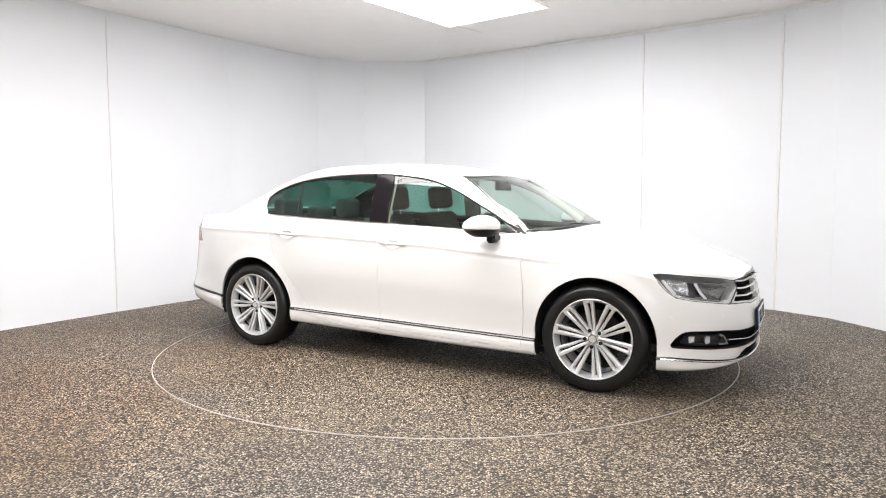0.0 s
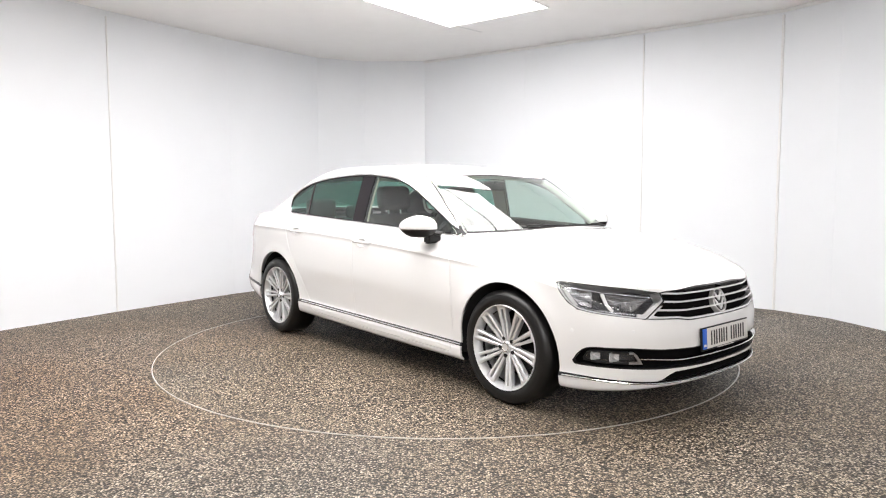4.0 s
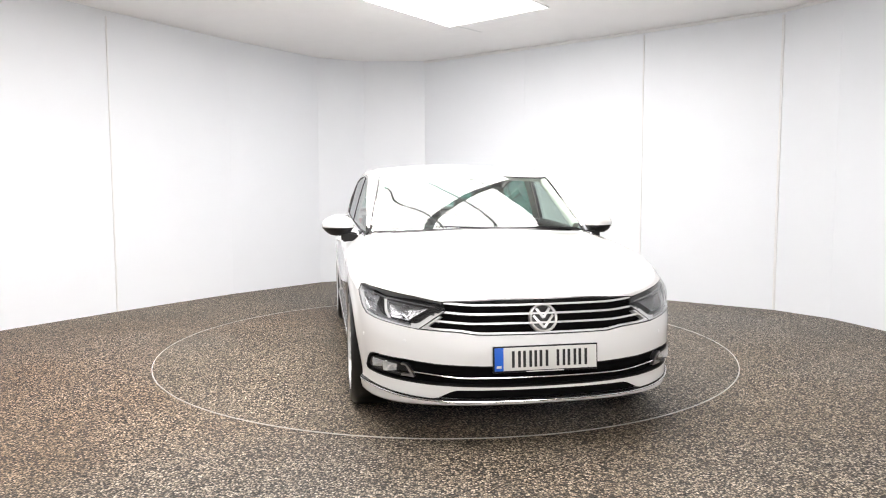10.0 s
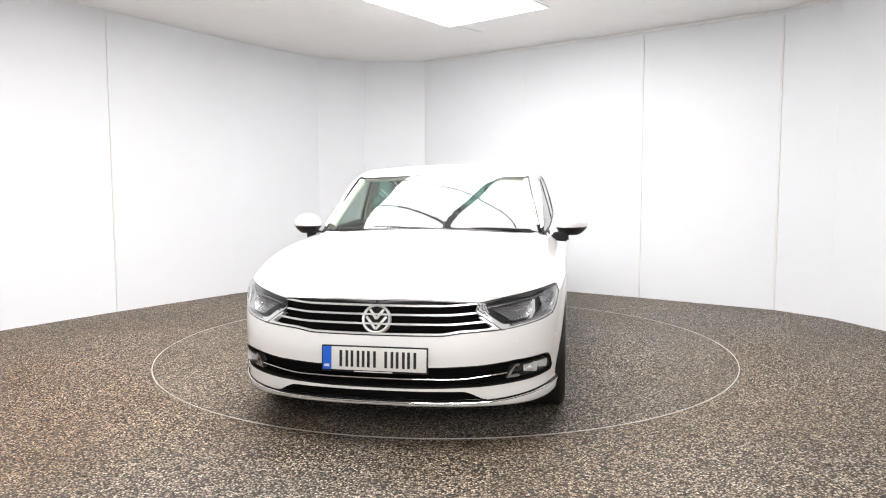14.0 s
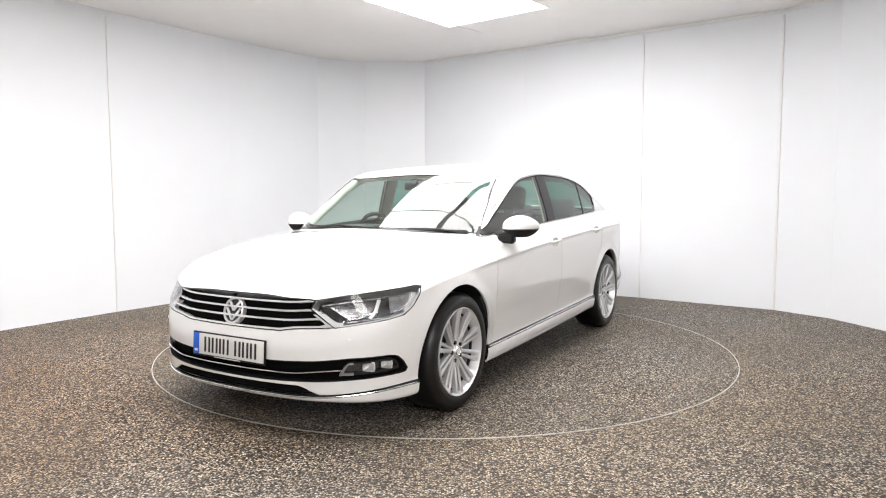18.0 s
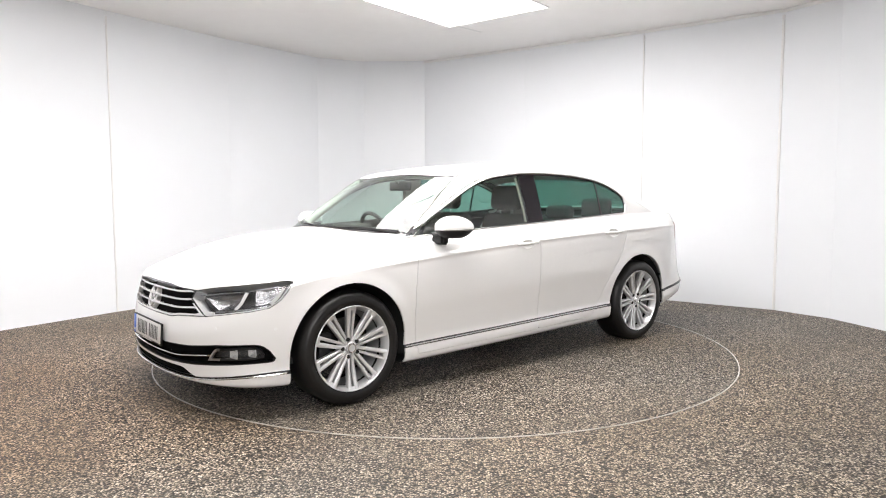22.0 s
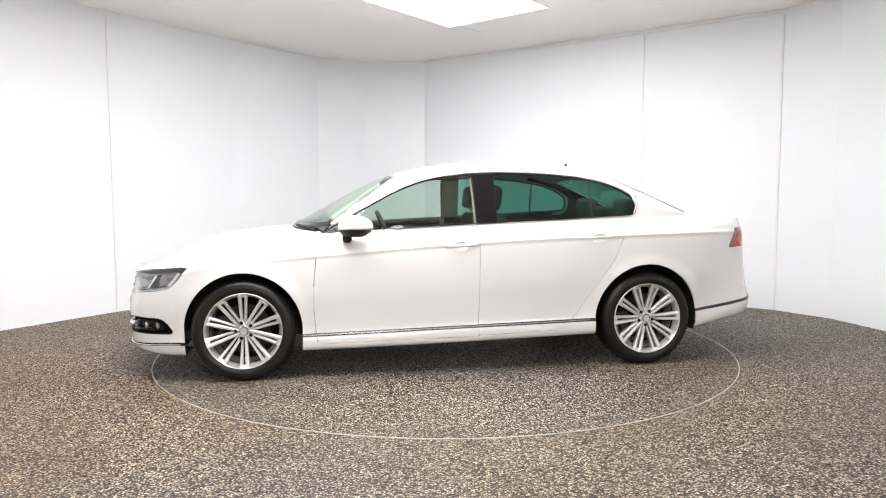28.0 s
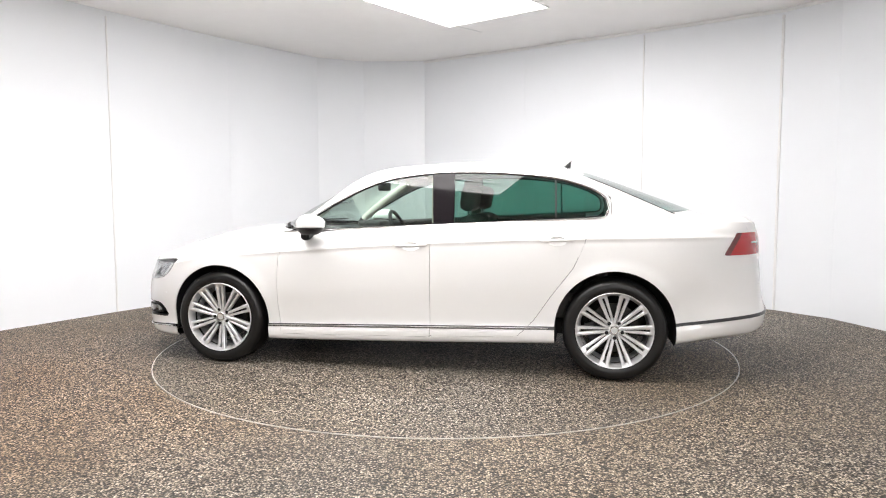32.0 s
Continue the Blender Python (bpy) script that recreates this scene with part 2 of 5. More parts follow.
def spline_round(pts):
    """A curve of even bend (natural cubic) through (x, y) points."""
    pts = sorted(pts)
    X = np.array([p[0] for p in pts], float)
    Y = np.array([p[1] for p in pts], float)
    n, h = len(X), np.diff(X)
    A, b = np.eye(n), np.zeros(n)
    for i in range(1, n - 1):
        A[i, i - 1:i + 2] = h[i - 1], 2 * (h[i - 1] + h[i]), h[i]
        b[i] = 6 * ((Y[i + 1] - Y[i]) / h[i] - (Y[i] - Y[i - 1]) / h[i - 1])
    S = np.linalg.solve(A, b)

    def f(x):
        x = np.clip(np.asarray(x, float), X[0], X[-1])
        i = np.clip(np.searchsorted(X, x) - 1, 0, n - 2)
        d, e = X[i + 1] - x, x - X[i]
        return (S[i] * d ** 3 + S[i + 1] * e ** 3) / (6 * h[i]) + (Y[i] / h[i] - S[i] * h[i] / 6) * d + (Y[i + 1] / h[i] - S[i + 1] * h[i] / 6) * e
    return f


def through_points(pts, n):
    """A smooth open curve through plan points (Catmull-Rom), n samples even in length."""
    P = np.array(pts, float)
    Q = np.vstack([2 * P[0] - P[1], P, 2 * P[-1] - P[-2]])
    out = []
    for i in range(len(P) - 1):
        a, b, c, d = Q[i:i + 4]
        for t in np.linspace(0, 1, 24, endpoint=False):
            out.append(0.5 * ((2 * b) + (c - a) * t + (2 * a - 5 * b + 4 * c - d) * t * t + (3 * b - a - 3 * c + d) * t ** 3))
    out.append(P[-1])
    out = np.array(out)
    s = np.concatenate([[0], np.cumsum(np.hypot(*np.diff(out, axis=0).T))])
    u = np.linspace(0, s[-1], n)
    return np.stack([np.interp(u, s, out[:, k]) for k in range(out.shape[1])], 1)


# ---- the studio room ----
# inner wall line, joint by joint, from the camera's left round the back to its right
WALL_LINE = [(-5.1, -11.0), (-4.85, -3.2), (-4.62, -1.6), (-4.30, -0.2), (-4.03, 0.53), (-3.456, 1.525), (-2.63, 2.82), (-1.75, 3.93),
             (-1.15, 4.22), (-0.28, 4.20), (1.03, 3.34), (2.30, 2.44), (3.47, 1.56), (3.78, 1.06), (3.93, 0.40), (4.15, -1.0), (4.6, -2.6), (5.1, -11.0)]

SLOTS = [((0.18, 2.26), (0.43, 2.50)), ((2.98, 1.91), (3.42, 1.73))]


def build_room():
    n = len(WALL_LINE)
    # ground sheet with a round opening for the turntable
    bm = bmesh.new()
    ring = [(DISC_R + 0.006) * Vector((math.cos(2 * math.pi * i / 128), math.sin(2 * math.pi * i / 128), 0)) for i in range(128)]
    inner = [bm.verts.new(p) for p in ring]
    low = [bm.verts.new(p + Vector((0, 0, -0.05))) for p in ring]
    outer = []
    for p in ring:
        d = p.normalized()
        k = min(5.6 / max(abs(d.x), 1e-6), 11.4 / max(abs(d.y), 1e-6))
        outer.append(bm.verts.new(d * k))
    for i in range(128):
        j = (i + 1) % 128
        bm.faces.new((inner[i], outer[i], outer[j], inner[j]))
        bm.faces.new((low[i], inner[i], inner[j], low[j]))
    for f in bm.faces:
        f.smooth = False
    me = mesh_of(bm, "floor", 0)
    me.materials.append(M_GRAVEL)
    thing("floor", "grey and tan resin-bound gravel studio floor", "floor", kind="structure", mesh=me)
    # walls: one piece of setting per stretch, each with its white panels
    names = ["left", "back", "right", "front"]
    stretches = [range(0, 7), range(7, 9), range(9, 17)]
    for name, idx in zip(names, stretches):
        pts = [WALL_LINE[i] for i in idx] + [WALL_LINE[idx[-1] + 1]]
        bm = bmesh.new()
        a = [bm.verts.new((x, y, -0.02)) for x, y in pts]
        b = [bm.verts.new((x, y, CEIL + 0.05)) for x, y in pts]
        for i in range(len(pts) - 1):
            bm.faces.new((a[i], a[i + 1], b[i + 1], b[i]))
        bmesh.ops.recalc_face_normals(bm, faces=bm.faces)
        # thickness outwards
        cen = Vector((0, -1, 1))
        ext = bmesh.ops.extrude_face_region(bm, geom=bm.faces[:])
        for v in ext["geom"]:
            if isinstance(v, bmesh.types.BMVert):
                d = Vector((v.co.x, v.co.y + 1.0, 0)).normalized()
                v.co += d * 0.15
        for f in bm.faces:
            f.normal_update()
        me = mesh_of(bm, "wall_" + name, 0)
        me.materials.append(M_CRACK)
        wall = thing("wall_" + name, "white panelled studio wall standing on gravel", "wall", kind="structure", mesh=me)
        for i in range(len(pts) - 1):
            p, q = Vector((*pts[i], 0)), Vector((*pts[i + 1], 0))
            d = (q - p).normalized()
            nrm = Vector((-d.y, d.x, 0))
            if nrm.dot(Vector((0, -0.5, 0)) - (p + q) / 2) < 0:
                nrm = -nrm
            seam = 0.0007 if name == "right" else 0.0003
            P0, P1 = p + d * seam, q - d * seam
            quad = [P0 + nrm * 0.002, P1 + nrm * 0.002, P1 + nrm * 0.0045, P0 + nrm * 0.0045]
            poly = [(v.x, v.y) for v in quad]
            if (quad[1] - quad[0]).cross(quad[2] - quad[1]).z < 0:
                poly.reverse()
            panel = part("panel", prism(poly, 0.0, CEIL - 0.002), M_WALL, wall, smooth=0)
            panel.data.name = "wall_panel"
    # cover strips over two of the joints
    for (x, y), w in (((3.47, 1.56), 0.026), ((2.30, 2.44), 0.014), ((-3.456, 1.525), 0.014)):
        d = (Vector((0, 0, 0)) - Vector((x, y, 0))).normalized()
        bm = bmesh.new()
        box(bm, (-w / 2, -0.010, 0), (w / 2, 0.012, CEIL - 0.06), 0.003)
        ang = math.atan2(d.y, d.x) - math.pi / 2
        me = mesh_of(bm, "joint_strip")
        me.materials.append(M_TRIM)
        thing("trim", "white cover strip over a wall panel joint", "wall trim", at=Matrix.Translation((x + d.x * 0.0045, y + d.y * 0.0045, 0)) @ Matrix.Rotation(ang, 4, "Z"), kind="structure", mesh=me)
    bm = bmesh.new()
    box(bm, (-5.4, -11.2, -0.02), (5.4, -11.0, CEIL + 0.05))
    me = mesh_of(bm, "wall_front", 0)
    me.materials.append(M_WALL)
    thing("wall_front", "plain white wall closing the studio", "wall", kind="structure", mesh=me)
    # ceiling with its strips
    bm = bmesh.new()
    box(bm, (-5.5, -11.3, CEIL), (5.5, 5.0, CEIL + 0.12))
    me = mesh_of(bm, "ceiling", 0)
    me.materials.append(M_CEIL)
    thing("ceiling", "plain white studio ceiling", "ceiling", kind="structure", mesh=me)


def build_lights():
    """Luminous ceiling panels in staggered banks, with thin dark bars between the panels and a wider bar between the
    banks. The third bank is added fill, out of view.
    """
    far = Vector((0.066, 2.21, 0))
    m = Matrix(((LIGHT_ACROSS.x, LIGHT_DIR.x, 0, far.x), (LIGHT_ACROSS.y, LIGHT_DIR.y, 0, far.y), (0, 0, 1, CEIL - 0.002), (0, 0, 0, 1)))
    unit, beam = 0.675, 0.10
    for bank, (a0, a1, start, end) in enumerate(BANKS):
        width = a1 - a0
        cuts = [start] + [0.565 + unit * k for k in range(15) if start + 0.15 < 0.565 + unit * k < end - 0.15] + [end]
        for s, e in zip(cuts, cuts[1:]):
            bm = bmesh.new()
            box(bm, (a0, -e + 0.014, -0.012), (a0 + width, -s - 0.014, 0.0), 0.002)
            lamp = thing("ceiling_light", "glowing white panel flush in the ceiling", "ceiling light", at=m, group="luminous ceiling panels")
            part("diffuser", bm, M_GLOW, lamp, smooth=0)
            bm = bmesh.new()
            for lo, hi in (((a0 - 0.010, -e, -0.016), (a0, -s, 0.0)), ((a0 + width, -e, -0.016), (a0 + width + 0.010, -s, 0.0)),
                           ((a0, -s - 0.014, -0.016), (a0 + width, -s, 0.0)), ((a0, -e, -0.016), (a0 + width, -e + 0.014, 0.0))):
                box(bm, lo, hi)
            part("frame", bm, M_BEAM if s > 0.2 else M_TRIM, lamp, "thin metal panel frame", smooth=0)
        if bank == 1:
            bm = bmesh.new()
            box(bm, (a0 - beam + 0.012, -end, -0.03), (a0 - 0.012, -max(start, 0.3), -0.002), 0.004)
            ob = thing("ceiling_beam", "dark grey metal bar between banks of ceiling panels", "ceiling beam", at=m, group="ceiling bars")
            part("bar", bm, M_BEAM, ob)


def build_ceiling_details():
    # slim slots in the ceiling and a cove strip along the top of the panels
    for (x0, y0), (x1, y1) in SLOTS:
        d = Vector((x1 - x0, y1 - y0, 0))
        bm = bmesh.new()
        box(bm, (-d.length / 2, -0.012, -0.004), (d.length / 2, 0.012, 0.0), 0.001)
        ob = thing("ceiling_slot", "slim grey slot vent in the white ceiling", "ceiling vent", at=Matrix.Translation(((x0 + x1) / 2, (y0 + y1) / 2, CEIL - 0.001)) @ Matrix.Rotation(math.atan2(d.y, d.x), 4, "Z"))
        part("grille_bar", bm, M_CRACK, ob)
    for i in range(9, 14):
        p, q = Vector((*WALL_LINE[i], 0)), Vector((*WALL_LINE[i + 1], 0))
        d = q - p
        n = Vector((d.y, -d.x, 0)).normalized()
        if n.dot(-(p + q)) < 0:
            n = -n
        bm = bmesh.new()
        box(bm, (-d.length / 2, 0.0, -0.034), (d.length / 2, 0.022, 0.0), 0.004)
        c = (p + q) / 2 + n * 0.005
        u = d.normalized()
        m = Matrix(((u.x, n.x, 0, c.x), (u.y, n.y, 0, c.y), (0, 0, 1, CEIL - 0.002), (0, 0, 0, 1)))
        me = mesh_of(bm, "trim")
        me.materials.append(M_TRIM)
        thing("trim", "white cove strip along the top of the wall", "wall trim", at=m, kind="structure", mesh=me)


build_room()
build_lights()
build_ceiling_details()


# ---- the turntable ----
def build_turntable():
    disc = thing("turntable", "round gravel-covered turntable with a pale metal rim set in the floor", "turntable")
    bm = bmesh.new()
    c = bm.verts.new((0, 0, 0.0))
    vs = [bm.verts.new(((DISC_R - 0.0025) * math.cos(2 * math.pi * i / 128), (DISC_R - 0.0025) * math.sin(2 * math.pi * i / 128), 0.0)) for i in range(128)]
    lo = [bm.verts.new((v.co.x, v.co.y, -0.05)) for v in vs]
    for i in range(128):
        j = (i + 1) % 128
        bm.faces.new((c, vs[i], vs[j]))
        bm.faces.new((vs[i], lo[i], lo[j], vs[j]))
    part("deck", bm, M_GRAVEL, disc, smooth=0)
    part("rim", lathe([((DISC_R - 0.0025), 0.003), (DISC_R + 0.003, 0.003), (DISC_R + 0.003, -0.03), ((DISC_R - 0.0025), -0.03)], 128, "z", True), M_EDGE, disc, "pale metal edge ring")
    return disc


turntable = build_turntable()
# ---- the car: axes x forward, y to its left, z up; origin on the ground amid the wheels ----
car = thing("car", "white four-door saloon car with silver alloy wheels and dark rear windows", "car")

# plan outline of half the body, nose to tail
OUTLINE = [(2.262, 0.0), (2.255, 0.20), (2.222, 0.42), (2.142, 0.62), (2.015, 0.765), (1.83, 0.86), (1.58, 0.898), (1.2, 0.907), (0.5, 0.914),
           (-0.5, 0.916), (-1.2, 0.913), (-1.7, 0.900), (-2.0, 0.865), (-2.228, 0.782), (-2.368, 0.615), (-2.438, 0.36), (-2.460, 0.0)]
z_bottom = spline([(2.27, 0.190), (1.9, 0.173), (1.5, 0.185), (1.0, 0.188), (-1.0, 0.232), (-1.7, 0.25), (-2.1, 0.285), (-2.47, 0.30)])
z_crease = spline([(2.27, 0.54), (2.15, 0.58), (1.9, 0.68), (1.6, 0.755), (1.0, 0.812), (-0.175, 0.892), (-1.0, 0.925), (-2.05, 0.945), (-2.47, 0.93)])
z_belt = spline([(2.19, 0.705), (2.1, 0.728), (1.95, 0.765), (1.75, 0.825), (1.5, 0.882), (1.2, 0.925), (0.88, 0.956), (-0.28, 1.008), (-1.25, 1.050),
                 (-1.8, 1.062), (-2.1, 1.045), (-2.3, 1.030), (-2.41, 1.010)])
crown = spline([(2.22, 0.006), (2.1, 0.022), (1.9, 0.066), (1.6, 0.080), (1.38, 0.074), (1.15, 0.058), (0.8, 0.03), (0.5, 0.0), (-1.4, 0.0), (-1.8, 0.02), (-2.2, 0.034), (-2.41, 0.03)])
belt_in = spline([(2.27, 0.05), (2.0, 0.075), (1.7, 0.09), (1.3, 0.115), (0.84, 0.135), (0.3, 0.118), (-0.5, 0.112), (-1.3, 0.118), (-1.9, 0.135), (-2.2, 0.118), (-2.47, 0.09)])
z_cabin = spline_round([(1.8, 0.645), (1.46, 0.7995), (1.115, 0.9925), (0.75, 1.1965), (0.40, 1.3635), (0.1, 1.442), (-0.25, 1.474), (-0.6, 1.477), (-0.95, 1.446),
                        (-1.25, 1.368), (-1.6, 1.243), (-1.98, 1.098), (-2.3, 0.965)])
k_cabin = spline_round([(1.8, 0.66), (1.115, 0.3385), (0.83, 0.2135), (0.60, 0.1645), (0.35, 0.055), (0.0, 0.085), (-0.9, 0.09), (-1.3, 0.14), (-1.98, 0.22), (-2.3, 0.25)])

low_side = spline([(0, 0.042), (0.03, 0.020), (0.12, 0.014), (0.19, 0.030), (0.4, 0.018), (0.6, 0.004), (0.8, 0.001), (0.93, 0.003), (0.965, 0.0055), (0.985, 0.0035), (1, 0.001)])
low_plain = spline([(0, 0.042), (0.03, 0.020), (0.12, 0.014), (0.19, 0.030), (0.4, 0.018), (0.6, 0.004), (0.8, 0.001), (1, 0.001)])
low_nose = spline([(0, 0.045), (0.04, 0.018), (0.2, 0.006), (0.5, 0.0), (0.7, 0.0), (1, 0.014)])
low_tail = spline([(0, 0.13), (0.03, 0.050), (0.08, 0.020), (0.20, 0.008), (0.26, 0.014), (0.34, 0.028), (0.5, 0.042), (0.7, 0.054), (1, 0.070)])
up_side = spline([(0, 0.0), (0.06, 0.10), (0.5, 0.42), (1, 1.0)])
up_nose = spline([(0, 0.0), (0.5, 0.5), (1, 1.0)])
TIRE_R, WHEEL_X = 0.335, 1.3955


def smooth01(t):
    t = np.clip(t, 0, 1)
    return t * t * (3 - 2 * t)


def deck(x, y, yb):
    return z_belt(x) + crown(x) * (1 - np.clip(y / np.maximum(yb, 1e-3), 0, 1) ** 2)


def cabin(x, y):
    # the windscreen is flatter amid and bends more towards its pillars
    near = 1 / (1 + np.exp(-(np.asarray(x) - 0.25) / 0.05))
    return z_cabin(x) - k_cabin(x) * y * y - near * (0.266 + 1.242 * (np.asarray(x) - 0.75)) * (y ** 4 - 0.40 * y * y)


BEND = [(0, 0, 0.00109), (1, 0, 0.00242), (2, 0, -0.00750), (3, 0, -0.00462), (4, 0, 0.00850), (0, 1, -0.01261), (1, 1, -0.03713), (2, 1, 0.01933), (3, 1, -0.00822), (0, 2, 0.01937), (1, 2, 0.10645), (2, 2, -0.07628), (3, 2, 0.04291), (0, 3, 0.00343), (1, 3, -0.01528), (2, 3, 0.09671)]


def screen(x, y):
    """The cabin's line with the slight waves of bent glass, which turn the windscreen's mirror images."""
    u, v = (x - 0.75) / 0.4, (y / 0.7) ** 2
    return float(cabin(x, y)) + sum(k * u ** i * v ** j for i, j, k in BEND)


def top_of(x, y, yb):
    return np.maximum(cabin(x, y), deck(x, y, yb))


def glass_y(x, z, yb):
    """Half width of the cabin's side at height z (leaning inwards)."""
    d = np.maximum(z - z_belt(x), 0)
    return yb - 0.235 * d - 0.16 * d * d


N_OUT, N_LOW, N_UP, N_SIDE, N_CORNER, N_TOP = 250, 44, 13, 16, 6, 18


def body_grid():
    O = through_points(OUTLINE, N_OUT)
    O[0, 1] = O[-1, 1] = 0.0
    T = np.gradient(O, axis=0)
    T /= np.hypot(*T.T)[:, None]
    NRM = np.stack([-T[:, 1], T[:, 0]], 1)
    NRM *= np.where((NRM[:, 1:2] < 0), -1, 1) * np.where((np.abs(NRM[:, 1:2]) < 1e-6) & (NRM[:, :1] * O[:, :1] < 0), -1, 1)
    NRM[0], NRM[-1] = (1, 0), (-1, 0)
    rows = []
    for (x, y), n in zip(O, NRM):
        wf = smooth01((x - 1.62) / 0.5)
        wr = smooth01((-x - 1.75) / 0.5)
        ws = 1 - wf - wr
        z0, zc = float(z_bottom(x)), float(z_crease(x))
        b_in = float(belt_in(x))
        row = []
        v = np.concatenate([np.linspace(0, 0.2, 12), np.linspace(0.2, 0.94, N_LOW - 17)[1:], [0.955, 0.968, 0.980, 0.992, 1.0]])
        fade = smooth01((1.3 - x) / 0.35)
        ins = ws * (fade * low_side(v) + (1 - fade) * low_plain(v)) + wf * low_nose(v) + wr * low_tail(v)
        # floor of the body, one short step inwards
        under = (x - n[0] * 0.30, max(y - n[1] * 0.30, 0.0))
        row.append((under[0], under[1], z0 + 0.0))
        for vi, di in zip(v, ins):
            row.append((x - n[0] * di, max(y - n[1] * di, 0.0), z0 + vi * (zc - z0)))
        d0 = ins[-1]
        bx, by = x - n[0] * b_in, max(y - n[1] * b_in, 0.0)
        zb = float(deck(bx, by, max(by, 1e-3)))
        for w in np.linspace(0, 1, N_UP)[1:]:
            g = float((ws + wr) * up_side(w) + wf * up_nose(w))
            di = d0 + (b_in - d0) * g
            row.append((x - n[0] * di, max(y - n[1] * di, 0.0), zc + (zb - zc) * w))
        # cabin side, rail and top
        ry = by
        for _ in range(30):
            rz = max(float(top_of(bx, ry, by)), zb)
            ry = 0.5 * ry + 0.5 * float(glass_y(bx, rz, by))
        ry = min(ry, by)
        rz = max(float(top_of(bx, ry, by)), zb)
        side = np.hypot(by - ry, rz - zb)
        r = min(0.07, 0.45 * side, 0.3 * max(ry, 1e-3))
        s_end = 1 - (r / side if side > 1e-6 else 0)
        for s in np.linspace(0, s_end, N_SIDE)[1:]:
            z = zb + (rz - zb) * s
            row.append((bx, min(by, float(glass_y(bx, z, by))) if side > 1e-6 else by, z))
        a = Vector((row[-1][1], row[-1][2]))
        y2 = max(ry - r, 0.0)
        c = Vector((y2, float(top_of(bx, y2, by))))
        m = Vector((ry, rz))
        for t in np.linspace(0, 1, N_CORNER)[1:]:
            p = a * (1 - t) ** 2 + m * 2 * t * (1 - t) + c * t * t
            row.append((bx, p.x, p.y))
        for t in np.linspace(0, 1, N_TOP)[1:]:
            yy = y2 * (1 - t)
            row.append((bx, yy, float(top_of(bx, yy, by))))
        rows.append(row)
    return rows


def body_mesh():
    rows = body_grid()
    bm = bmesh.new()
    grid = [[bm.verts.new(p) for p in row] for row in rows]
    for A, B in zip(grid, grid[1:]):
        for j in range(len(A) - 1):
            bm.faces.new((A[j], A[j + 1], B[j + 1], B[j]))
    bmesh.ops.remove_doubles(bm, verts=bm.verts, dist=0.0004)
    bmesh.ops.dissolve_degenerate(bm, edges=bm.edges, dist=0.0003)
    for v in bm.verts:
        if v.co.y < 0.0008:
            v.co.y = 0.0
    # flared lips round the wheel arches
    for v in bm.verts:
        if v.co.y > 0.6 and v.co.z < 0.82:
            d = math.hypot(abs(v.co.x) - WHEEL_X, (v.co.z - 0.338) * (0.3 if v.co.z < 0.338 else 1.0)) - 0.382
            if -0.05 < d < 0.085:
                v.co.y += 0.010 * float(1 - smooth01(d / 0.085)) * min(1.0, max(0.0, (v.co.z - 0.2) / 0.2))
    # outward normals
    bmesh.ops.recalc_face_normals(bm, faces=bm.faces)
    up = sum(f.normal.z * f.calc_area() for f in bm.faces if f.calc_center_median().z > 1.2)
    if up < 0:
        bmesh.ops.reverse_faces(bm, faces=bm.faces)
    bm.normal_update()
    lay = bm.verts.layers.float_vector.new("skin")
    for v in bm.verts:
        n = v.normal.copy()
        if v.co.y < 1e-4:
            n.y = 0.0
            n.normalize()
        v[lay] = n
    return bm


def coords(items):
    return np.array([v.co[:] for v in items]).reshape(-1, 3)


def cut(bm, field):
    """Split the faces of bm along the line where field(points) is zero."""
    bm.verts.index_update()
    vs = list(bm.verts)
    f = field(coords(vs))
    f[np.abs(f) < 2e-4] = 0.0
    val = dict(zip(vs, f))
    for e in list(bm.edges):
        a, b = e.verts
        fa, fb = val[a], val[b]
        if fa * fb < 0:
            _, nv = bmesh.utils.edge_split(e, a, fa / (fa - fb))
            val[nv] = 0.0
    for face in list(bm.faces):
        zs = [v for v in face.verts if val[v] == 0.0]
        if len(zs) < 2:
            continue
        sg = [val[v] for v in face.verts]
        if min(sg) < 0 < max(sg) and len(zs) >= 2:
            a, b = zs[0], zs[-1]
            if len(zs) > 2:
                a, b = max(((p, q) for p in zs for q in zs if p is not q), key=lambda pq: (pq[0].co - pq[1].co).length)
            try:
                bmesh.utils.face_split(face, a, b)
            except ValueError:
                pass


def polygon_distance(pts, U, V):
    """Signed distance to a closed polygon in a plane, negative inside."""
    P = np.array(pts, float)
    Q = np.roll(P, -1, axis=0)
    best = np.full(U.shape, 1e9)
    inside = np.zeros(U.shape, bool)
    for (ax, ay), (bx, by) in zip(P, Q):
        ex, ey = bx - ax, by - ay
        t = np.clip(((U - ax) * ex + (V - ay) * ey) / (ex * ex + ey * ey + 1e-12), 0, 1)
        best = np.minimum(best, np.hypot(U - ax - t * ex, V - ay - t * ey))
        hit = ((ay > V) != (by > V)) & (U < ex * (V - ay) / (ey if abs(ey) > 1e-12 else 1e-12) + ax)
        inside ^= hit
    return np.where(inside, -best, best)


def rounded(pts, n=90):
    """A closed smooth outline through the points."""
    P = list(pts)
    return through_points(P + [P[0]], n)[:-1].tolist()


# outlines of the parts, on the side as (x, z), on the nose as (0.02 * plan angle in degrees, z)
def nose_uv(p):
    return 0.02 * np.degrees(np.arctan2(p[:, 1], p[:, 0] - 1.0)), p[:, 2]


